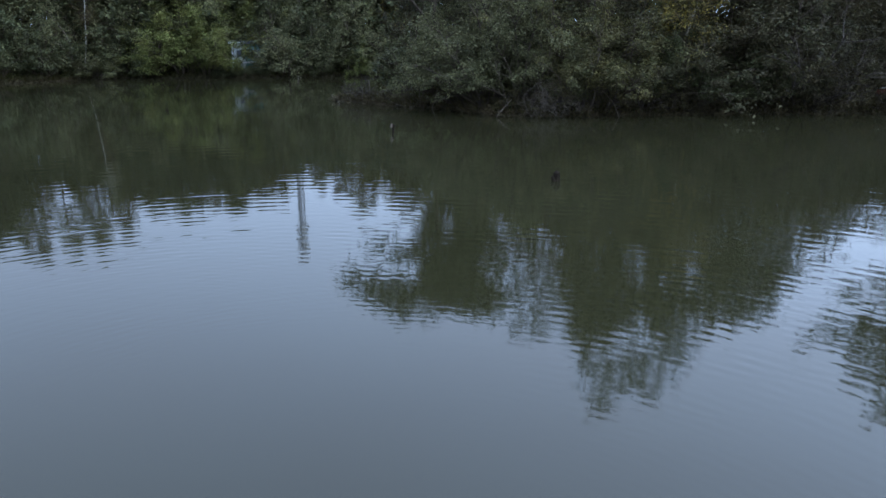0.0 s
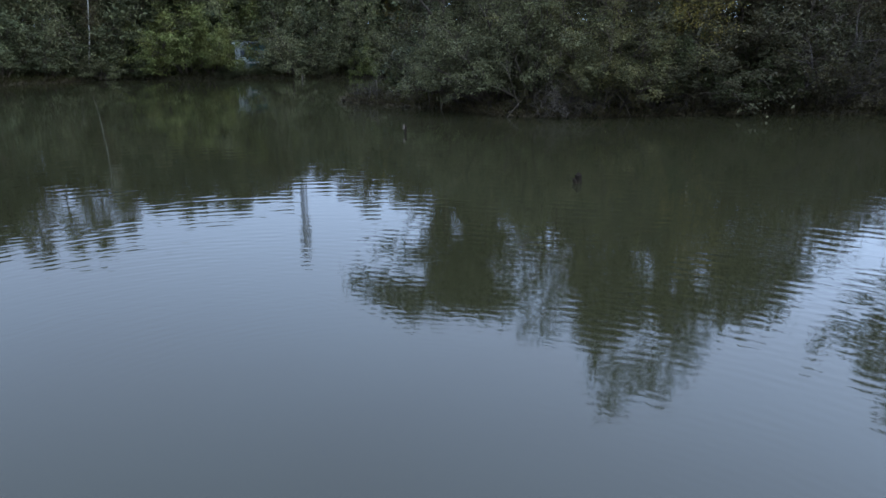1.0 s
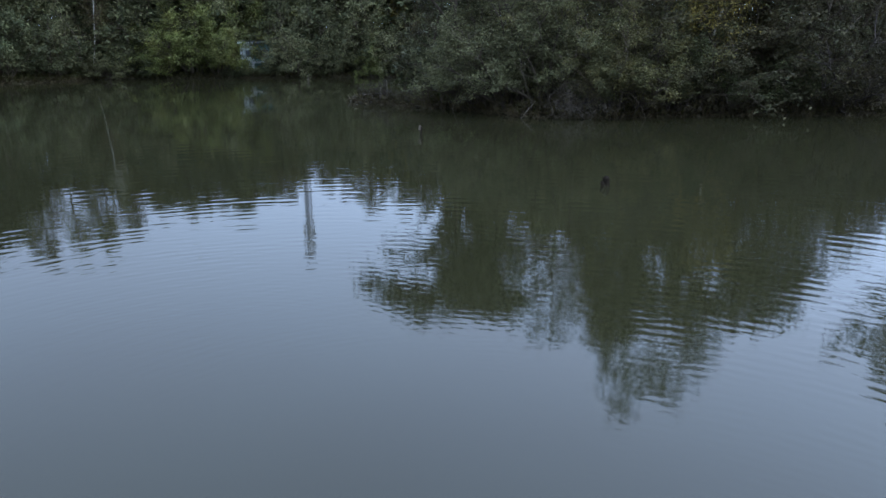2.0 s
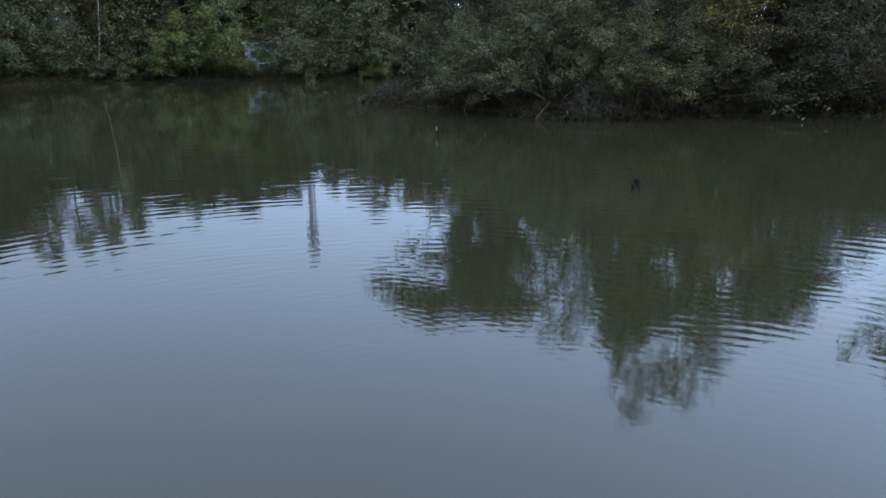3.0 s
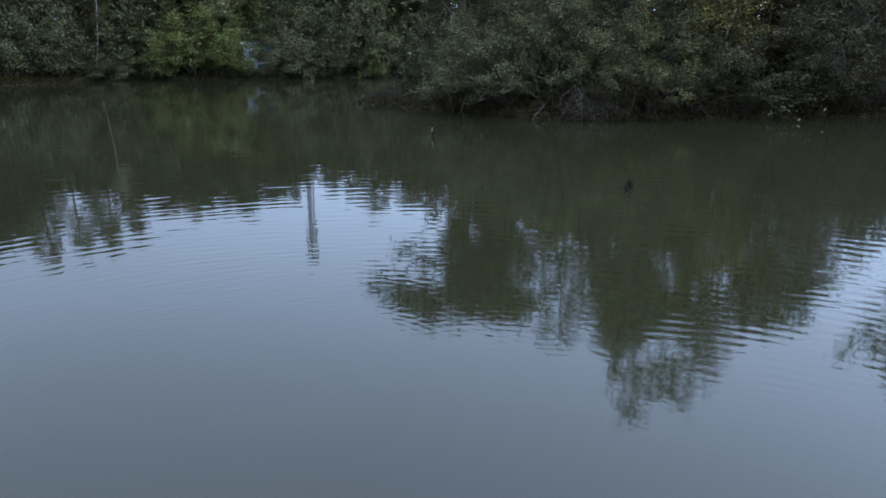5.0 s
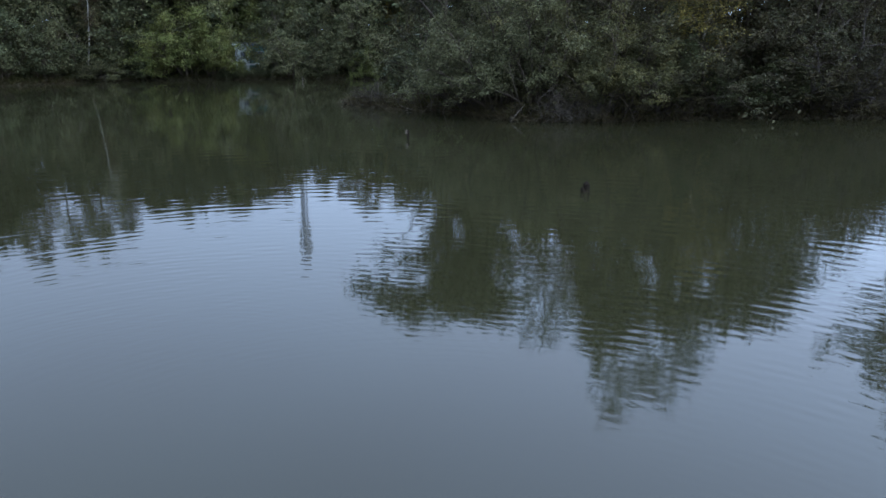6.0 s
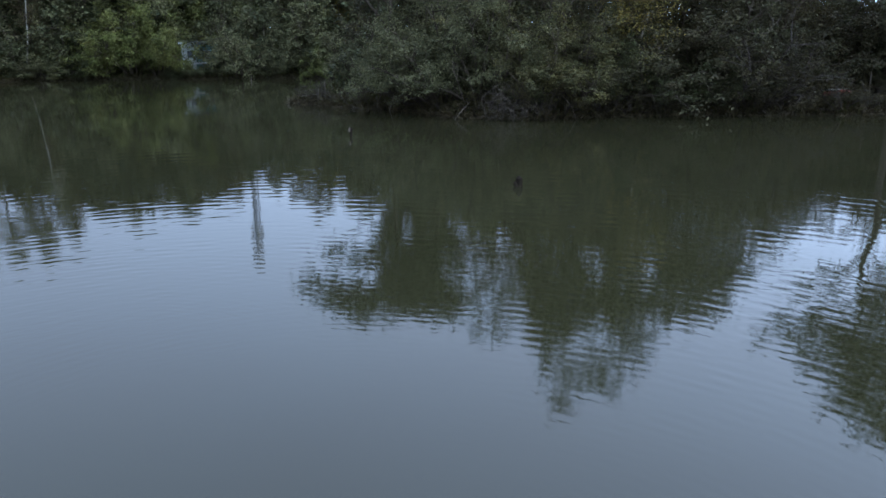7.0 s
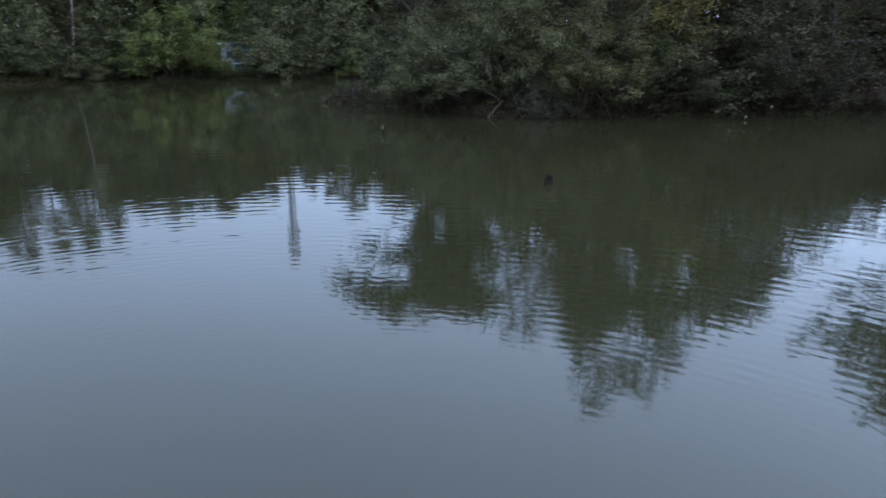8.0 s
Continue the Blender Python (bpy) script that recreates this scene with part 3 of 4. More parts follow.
# ---- trees ----
def tree_kind(seed, leaves, label, height, reach, bare_to, limbs=16, subs=7, twigs=6, per_twig=22, size=0.2, bark=BARK, trunk_r=0.2, name="tree", twig_len=1.0, group="trees behind the bushes", lift=0.35, lean=0.05, sway=0.22):
    rng = np.random.default_rng(seed)
    lines, tips = tree_mesh_lines(rng, height, trunk_r, bare_to, reach, limbs, subs, twigs, lift, twig_len, lean, sway)
    return plant(name, lines, tips, per_twig, size, leaves, bark, rng, label, "tree", group, twig_r=0.012, spread=0.25, limb_bark=BARK, wide=0.36)


def trees(make, height, rows):
    set_out(make, [pose(x, y, land(x, y) - 0.05, 0, 0, turn) @ Matrix.Diagonal((h / height * w, h / height * w, h / height, 1)) for x, y, h, turn, w in rows])


trees(tree_kind(31, L_DUSK, "broad dark green tree standing behind the waterside bushes", 13, 4.4, 0.05, limbs=15, per_twig=11, size=0.23), 13,
      [(-2.2, 49.8, 9.6, 40, 0.85), (1.4, 46.6, 9.6, 100, 0.9), (4.4, 46.0, 7.6, 20, 1.1), (7.4, 45.0, 7.4, 150, 1.0), (9.8, 44.2, 10.6, 260, 0.95), (16.6, 44.4, 10.6, 330, 0.95), (13.4, 46.8, 8.4, 70, 1.2), (19.8, 44.0, 7.6, 300, 1.1), (22.4, 44.6, 6.2, 30, 1.1), (3.0, 49.5, 7.6, 160, 1.1), (6.8, 48.8, 7.4, 240, 1.1), (11.6, 49.6, 7.8, 130, 1.1), (23.6, 48.5, 6.4, 200, 1.1),
       (4.0, 52.0, 9.0, 215, 1.4), (18.5, 48.0, 10.6, 15, 1.2), (16.8, 50.0, 8.6, 260, 1.1), (15.2, 47.6, 7.8, 120, 1.1), (34.6, 42.4, 11.0, 110, 1.0)])


def lobed_tree(x, y, top, lobes, leaves, label, seed, per_twig=12, size=0.18, trunk_r=0.2, bark=BARK, lean=(0.0, 0.0), name="tree"):
    """A tree whose limbs each carry one mass of foliage: (x, y, z, half width, half height, leaf layers)."""
    rng = np.random.default_rng(seed)
    foot = np.array([x, y, land(x, y) - 0.05])
    head = np.array([lean[0], lean[1], top - foot[2]])
    trunk = np.array([head * f + (rng.normal(0, 0.22), rng.normal(0, 0.22), 0) * np.array([f * (1.1 - f) * 3] * 3) for f in np.linspace(0, 1, 9)])
    trunk[0] = (0, 0, -0.3)
    lines, tips = [[(trunk, trunk_r, trunk_r * 0.15, 7)]], []
    for lx, ly, lz, rx, rz, layers in lobes:
        mid = np.array([lx, ly, lz]) - foot
        away = math.hypot(mid[0] - head[0], mid[1] - head[1])
        f = float(np.clip((mid[2] - 0.7 * away - 0.6) / head[2], 0.15, 0.95))
        start, _ = along_line(trunk, f)
        knee = start * 0.4 + mid * 0.6 + (0, 0, 0.25 * away)
        limb = np.array([(1 - u) ** 2 * start + 2 * u * (1 - u) * knee + u * u * mid for u in np.linspace(0, 1, 7)])
        r = max(0.03, trunk_r * (1 - 0.8 * f) * 0.5)
        lines.append([(limb, r, r * 0.25, 5)])
        count = max(12, int(layers * math.pi * rx * rz / (0.18 * size * size) / per_twig))
        for j in range(max(4, count // 5)):
            d = rng.normal(0, 1, 3)
            d *= rng.uniform(0, 1) ** 0.4 / np.linalg.norm(d)
            goal = mid + d * (rx, rx, rz) * (1 + rng.normal(0, 0.14))
            p, _ = along_line(limb, rng.uniform(0.5, 0.99))
            sub = np.array([p, (p + goal) / 2 + rng.normal(0, 0.2, 3) + (0, 0, 0.15), goal])
            lines[-1].append((sub, r * 0.4, 0.012, 3))
            for i in range(5):
                p2, w2 = along_line(sub, rng.uniform(0.55, 0.99))
                tips.append(bough(rng, p2, off_way(rng, w2, rng.uniform(0.3, 1.1)), rng.uniform(0.5, 1.2), 0.4, -0.1, 3))
    ob = plant(name, lines, tips, per_twig, size, leaves, bark, rng, label, "tree", "trees behind the bushes", twig_r=0.014, spread=0.16, wide=0.36)
    ob.location = foot
    return ob


# the trees on the near point of land and behind the bushes
lobed_tree(-0.6, 45.6, 14.2, [(-5.6, 42.6, 10.6, 1.3, 0.7, 1.3), (-4.9, 42.8, 8.4, 1.5, 0.5, 0.7), (-4.3, 43.2, 11.6, 1.5, 1.0, 1.6), (-2.6, 44.2, 12.4, 1.4, 1.3, 2.2), (-2.6, 44.6, 9.2, 1.2, 1.1, 1.4),
           (-0.9, 45.2, 12.2, 1.5, 1.9, 3.0), (0.8, 45.6, 12.3, 1.5, 1.9, 3.0), (-1.2, 46.0, 9.8, 1.3, 1.5, 1.6), (0.7, 46.2, 10.2, 1.7, 2.0, 3.0), (-0.5, 46.5, 7.9, 1.1, 1.2, 2.0)],
           L_DARK, "spreading alder leaning its leafy boughs out over the water", 131, trunk_r=0.24)
lobed_tree(2.4, 46.4, 14.4, [(1.8, 46.2, 12.6, 1.3, 1.7, 2.6), (3.1, 46.0, 12.8, 1.0, 1.7, 2.0), (2.4, 46.6, 10.0, 1.6, 1.8, 2.6), (3.6, 46.4, 10.0, 1.2, 1.4, 0.8)], L_DARK, "dark green alder standing behind the willow bushes", 132)
lobed_tree(5.9, 46.8, 17.0, [(5.2, 46.6, 15.2, 0.9, 1.7, 0.25), (6.4, 46.4, 14.6, 1.1, 2.2, 0.38), (5.6, 47.0, 12.0, 1.5, 1.7, 0.50), (4.6, 46.8, 13.0, 0.9, 1.4, 0.25), (7.2, 46.8, 12.6, 1.0, 1.8, 0.50), (6.0, 46.4, 10.0, 1.5, 1.2, 0.9), (4.5, 46.5, 9.2, 1.1, 1.1, 0.9), (7.6, 46.2, 10.4, 0.9, 1.2, 0.7)],
           L_BROWN, "thin half-bare grey tree with a see-through crown", 133, size=0.13, per_twig=6, trunk_r=0.14)
lobed_tree(10.0, 45.6, 15.6, [(9.4, 44.6, 14.2, 1.3, 2.0, 3.0), (10.9, 45.2, 13.8, 1.2, 2.0, 3.0), (8.3, 44.8, 12.2, 1.0, 1.7, 2.2), (12.0, 44.8, 13.6, 1.0, 1.8, 1.6),
           (10.9, 45.0, 11.4, 1.1, 1.6, 3.0), (9.2, 45.2, 11.2, 1.3, 1.5, 3.0)], L_OLIVE, "olive-green tree with a dense crown behind the bushes", 134, trunk_r=0.26)
lobed_tree(14.2, 45.8, 15.4, [(13.2, 45.2, 12.6, 1.3, 1.7, 2.2), (13.6, 45.2, 9.2, 1.1, 1.3, 2.6), (14.4, 45.4, 7.4, 1.4, 1.5, 2.6), (12.2, 45.8, 7.8, 1.4, 1.2, 2.6), (11.9, 45.4, 10.9, 0.9, 1.0, 1.2), (12.5, 45.5, 9.0, 1.0, 1.3, 1.6), (14.4, 45.4, 13.6, 1.3, 1.9, 2.6), (16.2, 45.6, 13.4, 1.2, 1.8, 2.0),
           (14.6, 45.6, 10.8, 1.3, 1.6, 3.0)], L_OLIVE, "olive-green tree with a dense crown behind the bushes", 135, trunk_r=0.26)
for seed, x, top, masses in ((151, 9.9, 20.8, [(9.3, 44.6, 16.8, 1.1, 1.9, 0.25), (10.7, 44.8, 17.0, 1.2, 1.9, 0.27), (10.1, 44.6, 20.2, 0.9, 1.8, 0.22), (11.4, 44.6, 19.5, 1.0, 1.7, 0.30), (8.2, 44.8, 14.6, 0.9, 1.4, 0.21)]),
                             (152, 13.9, 19.6, [(12.2, 44.8, 17.4, 1.3, 2.2, 0.40), (13.8, 45.0, 18.5, 1.4, 2.3, 0.38), (15.3, 45.4, 17.4, 1.2, 2.1, 0.34), (16.7, 45.6, 16.8, 1.0, 1.8, 0.28), (14.8, 45.2, 15.4, 1.8, 1.3, 0.5)])):
    lobed_tree(x, 46.4, top, masses, L_BROWN, "tall half-bare tree with a haze of fine twigs", seed, per_twig=7, size=0.13, trunk_r=0.13)
lobed_tree(18.8, 45.2, 14.6, [(17.6, 44.8, 13.2, 1.4, 1.6, 1.6), (19.2, 45.0, 13.4, 1.4, 1.5, 1.8), (20.5, 44.8, 13.0, 1.2, 1.6, 2.0), (18.4, 45.2, 10.8, 1.7, 1.7, 3.0), (20.6, 45.0, 10.2, 1.5, 1.8, 1.0)], L_DUSK, "round-headed dark green tree behind the bank", 136)
lobed_tree(22.6, 45.0, 11.8, [(21.6, 44.8, 11.4, 1.1, 1.5, 2.0), (22.8, 45.0, 10.4, 1.1, 1.3, 1.1), (23.9, 45.0, 8.8, 1.1, 1.2, 0.6), (22.4, 45.2, 8.4, 1.4, 1.6, 0.7)], L_DUSK, "dark green tree with a sloping crown behind the bank", 137)
lobed_tree(25.4, 45.4, 8.8, [(24.8, 45.2, 7.6, 1.0, 1.1, 0.5), (26.0, 45.2, 6.9, 1.1, 0.9, 0.5), (25.4, 45.6, 5.4, 1.5, 1.2, 2.0), (27.4, 45.4, 5.2, 1.2, 0.9, 1.2)], L_BROWN, "small half-bare tree on the low bank", 138, size=0.2, per_twig=7, trunk_r=0.12)
lobed_tree(26.4, 37.8, 17.2, [(21.6, 38.0, 12.4, 1.3, 1.1, 0.43), (22.8, 38.0, 13.2, 1.3, 1.1, 0.65), (22.8, 38.2, 10.4, 1.0, 1.1, 0.29), (24.3, 37.8, 12.6, 1.5, 1.5, 0.94), (24.6, 38.2, 15.0, 1.3, 1.1, 1.15), (26.2, 37.6, 13.8, 1.7, 1.9, 1.58), (24.4, 38.4, 9.8, 1.0, 1.0, 0.72),
           (27.0, 37.6, 17.4, 1.7, 1.5, 1.44), (28.4, 37.6, 14.6, 1.6, 2.2, 1.73), (29.4, 37.6, 18.2, 1.8, 1.6, 1.44), (27.4, 38.0, 10.6, 1.3, 1.3, 1.15), (29.4, 38.0, 11.0, 1.6, 1.8, 1.44)], L_DARK, "large spreading tree with its crown reaching over the bank", 139, trunk_r=0.24)
trees(tree_kind(36, L_DARK, "large dark tree beyond the low bank", 24, 7.0, 0.3, limbs=18, per_twig=10, twigs=6, size=0.28, trunk_r=0.35), 24, [(34.5, 40.4, 22.5, 0, 1.0)])
trees(tree_kind(33, L_GOLD, "slender birch with golden leaves and a pale trunk", 10, 2.0, 0.3, bark=BIRCH, trunk_r=0.12, per_twig=14, size=0.12, name="birch_tree"), 10, [(12.1, 39.6, 9.0, 0, 1.1)])
trees(tree_kind(34, L_BROWN, "half-bare brown tree with crooked branches", 12, 4.0, 0.1, per_twig=6, subs=8), 12,
      [(21.5, 42.4, 7.6, 0, 1.0), (16.0, 41.6, 8.0, 90, 1.0), (25.2, 44.0, 5.4, 220, 1.2), (-50.6, 103.0, 12.0, 30, 0.9)])

FAR_TREES = "trees behind the far bank"
DENSE_TOPS = ((-80, 27), (-71, 26), (-66, 20), (-62, 16.5), (-57, 21.5), (-51, 18), (-47, 21), (-41, 21), (-36, 20.5), (-32, 19), (-26, 17.6), (-22, 16.2), (-18, 16.2), (-12, 18.2), (-4, 18), (60, 16))


def closed_height(x, y, share):
    """The height of the closed wood at x, y, so that it makes one even skyline with the row 112 m out."""
    return ((float(np.interp(x * 112 / y, *zip(*DENSE_TOPS))) + 3.2) * y / 112 - 3.2 - land(x, y)) * share


far_rng = np.random.default_rng(9)
dense = []
for x, y in ((-64, 98), (-51.5, 110), (-45.5, 112), (-36, 115), (-30.5, 117), (-24, 117), (-17.5, 118), (-8, 114), (-1, 110), (-70, 92), (6, 108), (-12.5, 117), (-58, 102), (-40.5, 112.5), (-48.5, 108.5), (-43, 109.5), (-38, 112),
             (-33.5, 114), (-27, 115), (-20.5, 115), (-61, 94), (-55, 105), (-6, 110), (13, 104), (-77, 90), (-15, 112), (-10, 111), (38, 92), (46, 86), (54, 78), (30, 96), (21, 100)):
    dense.append((x, y, closed_height(x, y, far_rng.uniform(0.9, 1.04)), far_rng.uniform(0, 360), 1.35))
for x, y, h in ((29, 47, 4.4), (33.5, 46, 6), (37, 55, 7.4), (43, 61, 9.4), (31, 52, 5.6), (12, 62, 12.5), (16, 61, 12), (20, 60, 7.0), (6, 64, 12), (28, 56, 6.4), (26, 62, 5.6), (33, 61, 5.6), (40, 52, 8.5), (27, 50, 5.4), (24.6, 55, 4.6), (0.5, 60, 10.5), (9.5, 57, 11), (14, 54, 10.5)):
    dense.append((x, y, h, far_rng.uniform(0, 360), 1.4))
trees(tree_kind(41, L_DARK, "tall dark green tree behind the far bank", 20, 5.6, 0.04, limbs=12, twigs=5, per_twig=9, size=0.66, group=FAR_TREES, trunk_r=0.3), 20, dense)
FAR_TOPS = ((-80, 31), (-73, 31), (-59, 31), (-51, 27.5), (-47.5, 23), (-42, 26), (-38, 23), (-32, 21.8), (-26, 20.5), (-22, 18.6), (-17, 23), (-12, 26), (-6, 25), (20, 20))
far_row = []
for k in range(25):
    x = -78 + 3.9 * k + far_rng.uniform(-0.8, 0.8)
    y = float(np.interp(x, [-80, -66, -50, -30, 0, 20], [92, 100, 112, 121, 117, 112]))
    far_row.append((x, y, closed_height(x, y, far_rng.uniform(0.97, 1.1)), far_rng.uniform(0, 360), 1.3))
trees(tree_kind(44, L_DARK, "dark green tree in the wood beyond the far bank", 18, 4.6, 0.04, per_twig=9, size=0.66, subs=4, group=FAR_TREES, trunk_r=0.3), 18, far_row)
thin_row = []
for k in range(30):
    x = -74 + 2.7 * k + far_rng.uniform(-1.0, 1.0)
    y = float(np.interp(x, [-80, -66, -50, -30, 0, 20], [90, 98, 110, 117, 114, 110])) + far_rng.uniform(-2, 2)
    thin_row.append((x, y, ((float(np.interp(x * 112 / y, *zip(*FAR_TOPS))) + 3.2) * y / 112 - 3.2 - land(x, y)) * far_rng.uniform(0.85, 1.0), far_rng.uniform(0, 360), far_rng.uniform(0.75, 1.0)))
trees(tree_kind(42, L_GREY, "sparse tall tree with a thinning crown", 22, 4.8, 0.25, per_twig=9, size=0.3, group=FAR_TREES, trunk_r=0.2), 22, thin_row[0::2])
trees(tree_kind(45, L_BROWN, "tall half-bare tree with fine brown twigs", 22, 4.6, 0.25, per_twig=8, size=0.28, group=FAR_TREES, trunk_r=0.2), 22, thin_row[1::2])
lobed_tree(-49.5, 101.2, 15.5, [(-47.6, 101.2, 12.8, 1.2, 1.2, 0.5), (-48.6, 101.0, 14.8, 1.2, 1.4, 0.5), (-47.8, 101.4, 16.2, 1.0, 1.2, 0.4)], L_GREY, "white-barked birch standing among the far bushes", 145, size=0.16, per_twig=6, trunk_r=0.12, bark=BIRCH, lean=(1.4, 0.0), name="birch_tree")

# ---- plants and litter along the water's edge ----
def edge_growth(name, label, material, stretch, count, reach, length, seed, lift):
    """Blades and fallen stalks along a stretch of the shore line, joined."""
    rng = np.random.default_rng(seed)
    p = np.array([SHORE[i % len(SHORE)] for i in range(stretch[0], stretch[1] + 1)])
    seg = np.linalg.norm(np.diff(p, axis=0), axis=1)
    at = np.interp(rng.uniform(0, seg.sum(), count), np.r_[0, seg.cumsum()], np.arange(len(p)))
    i = np.minimum(at.astype(int), len(p) - 2)
    f = (at - i)[:, None]
    way = (p[i + 1] - p[i]) / seg[i][:, None]
    inland = np.stack([-way[:, 1], way[:, 0]], 1)
    inland = np.where((shore_distance(*(p[i] + inland * 0.4).T) > 0)[:, None], inland, -inland)
    foot = p[i] + (p[i + 1] - p[i]) * f + inland * rng.uniform(reach[0], reach[1], (count, 1))
    z = bank_height(foot[:, 0], foot[:, 1])
    start = np.c_[foot, np.maximum(z, -0.05) - 0.03]
    s = length * rng.uniform(0.4, 1.4, (count, 1))
    lean = np.c_[-inland * rng.uniform(-0.3, 0.9, (count, 1)) + rng.normal(0, 0.5, (count, 2)), rng.uniform(lift[0], lift[1], count)]
    lean /= np.linalg.norm(lean, axis=1, keepdims=True)
    side = np.cross(lean, rng.normal(0, 1, (count, 3)))
    side /= np.linalg.norm(side, axis=1, keepdims=True)
    wide = 0.012 + 0.02 * s
    mid = start + lean * s * 0.55 + (0, 0, 0.04)
    tip = start + lean * s - np.c_[np.zeros((count, 2)), 0.25 * s]
    verts = np.stack([start - side * wide, start + side * wide, mid + side * wide * 0.8, mid - side * wide * 0.8, tip], 1).reshape(-1, 3)
    b = (np.arange(count) * 5)[:, None]
    faces = [tuple(q) for q in np.concatenate([b, b + 1, b + 2, b + 3], 1).tolist()] + [tuple(q) for q in np.concatenate([b + 3, b + 2, b + 4], 1).tolist()]
    return tagged(new(name, mesh_from(name, verts.tolist(), faces, material)), label, "plants", kind="stuff")


L_GRASS = leaf_material("bank_grass", [(0.023, 0.031, 0.008), (0.039, 0.041, 0.010), (0.054, 0.045, 0.013)], (0.039, 0.029, 0.010))
L_STALK = leaf_material("dead_stalks", [(0.028, 0.020, 0.010), (0.048, 0.035, 0.017), (0.080, 0.061, 0.031)], (0.036, 0.027, 0.013), 0.05)
edge_growth("bank_grass", "grass and weeds along the muddy bank", L_GRASS, (0, 18), 9000, (-0.1, 2.2), 0.5, 61, (0.3, 1.2))
edge_growth("dead_stalks", "dead brown stalks and twigs at the waterline", L_STALK, (0, 18), 9000, (-0.35, 1.0), 0.6, 62, (0.0, 0.8))
edge_growth("bank_grass", "weeds and grass under the far bushes", L_GRASS, (26, 40), 9000, (-0.2, 2.5), 0.9, 63, (0.3, 1.2))
edge_growth("dead_stalks", "dead twigs along the far waterline", L_STALK, (26, 40), 5000, (-0.4, 0.8), 0.9, 64, (0.0, 0.7))


# ---- dead branches ----
def smooth_line(points, steps=10):
    """A curve through a few points."""
    p = np.array(points, float)
    t = np.linspace(0, len(p) - 1, steps)
    out = []
    for v in t:
        i = min(int(v), len(p) - 2)
        a, b, c, d = p[max(i - 1, 0)], p[i], p[i + 1], p[min(i + 2, len(p) - 1)]
        f = v - i
        out.append(0.5 * (2 * b + (c - a) * f + (2 * a - 5 * b + 4 * c - d) * f * f + (3 * b - a - 3 * c + d) * f**3))
    return np.array(out)


def dead_branch(points, r0, r1, label, seed, material=DEADWOOD, forks=4):
    """A fallen or hanging branch with a few side twigs."""
    rng = np.random.default_rng(seed)
    foot = np.array(points[0])
    line = smooth_line(np.array(points) - foot)
    ob = tagged(new("dead_branch"), label, "branch", "dead branches at the water")
    ob.location = foot
    part("bough", mesh_from("bough", *tubes([(line, r0, r1, 6)]), material, True), material, ob)
    for _ in range(forks):
        p, w = along_line(line, rng.uniform(0.35, 0.95))
        t = bough(rng, p, off_way(rng, w, rng.uniform(0.4, 0.9)), rng.uniform(0.3, 0.9), 0.3, -0.2, 4)
        part("side_twig", mesh_from("side_twig", *tubes([(t, r1 * 1.1, r1 * 0.4, 4)]), material, True), material, ob)
    return ob


ARCH = "pale bare branch arching down to the water"
dead_branch([(6.6, 38.4, 1.3), (7.25, 37.5, 1.62), (7.96, 37.1, 1.35), (8.6, 36.9, 0.6), (8.9, 36.9, -0.1)], 0.03, 0.014, ARCH, 1)
dead_branch([(3.4, 38.8, 0.3), (2.9, 37.9, 1.6), (2.62, 37.6, 2.4), (2.5, 37.5, 3.0)], 0.02, 0.009, "thin pale branch rising from the bank", 2)
dead_branch([(3.5, 38.6, 0.8), (3.2, 37.9, 0.6), (2.7, 37.5, 0.1), (2.5, 37.4, -0.15)], 0.022, 0.01, ARCH, 3)
dead_branch([(-0.9, 44.1, -0.2), (-0.6, 43.9, 0.7), (-0.3, 43.9, 1.7)], 0.045, 0.025, "bare pole propped up at the water's edge", 4, forks=1)
dead_branch([(-0.05, 44.0, -0.2), (-0.25, 43.9, 0.8), (-0.3, 43.9, 1.9)], 0.04, 0.02, "bare pole propped up at the water's edge", 5, forks=1)
dead_branch([(-6.9, 50.8, 0.5), (-6.0, 50.5, 0.62), (-5.0, 50.4, 0.55), (-4.2, 50.2, 0.6)], 0.03, 0.014, "bare branch lying across the low point of land", 6)
dead_branch([(-3.4, 46.0, 0.2), (-2.9, 45.2, 0.12), (-1.9, 44.6, 0.05)], 0.035, 0.015, "fallen branch lying in the shallows", 7)
dead_branch([(-0.9, 52.0, 4.0), (-1.3, 47.0, 4.9), (-0.7, 43.6, 4.4), (0.3, 42.8, 3.2)], 0.04, 0.012, "long bare branch reaching out of the willow", 8, forks=3)
dead_branch([(18.6, 40.2, 0.8), (18.2, 39.2, 2.2), (18.8, 38.6, 3.6), (19.8, 38.2, 5.0)], 0.05, 0.014, "crooked grey bare branch above the bank", 9, forks=6)
dead_branch([(19.0, 40.0, 1.0), (20.2, 39.0, 2.6), (21.0, 38.6, 3.8)], 0.04, 0.014, "crooked grey bare branch above the bank", 10, forks=6)
dead_branch([(18.0, 39.0, 1.8), (17.8, 38.2, 1.5), (18.8, 37.6, 1.2), (19.2, 37.4, 0.9)], 0.02, 0.01, ARCH, 11, forks=3)
dead_branch([(-51.5, 101.5, 1.5), (-51.0, 100.5, 5.0), (-52.5, 100.0, 8.0), (-54.0, 100.0, 9.5)], 0.09, 0.03, "bare pale branch of a dead tree on the far bank", 12, forks=5)
dead_branch([(-50.5, 101.0, 1.5), (-51.5, 100.0, 4.0), (-53.5, 99.5, 5.6), (-55.0, 99.5, 6.0)], 0.08, 0.03, "bare pale branch of a dead tree on the far bank", 13, forks=5)

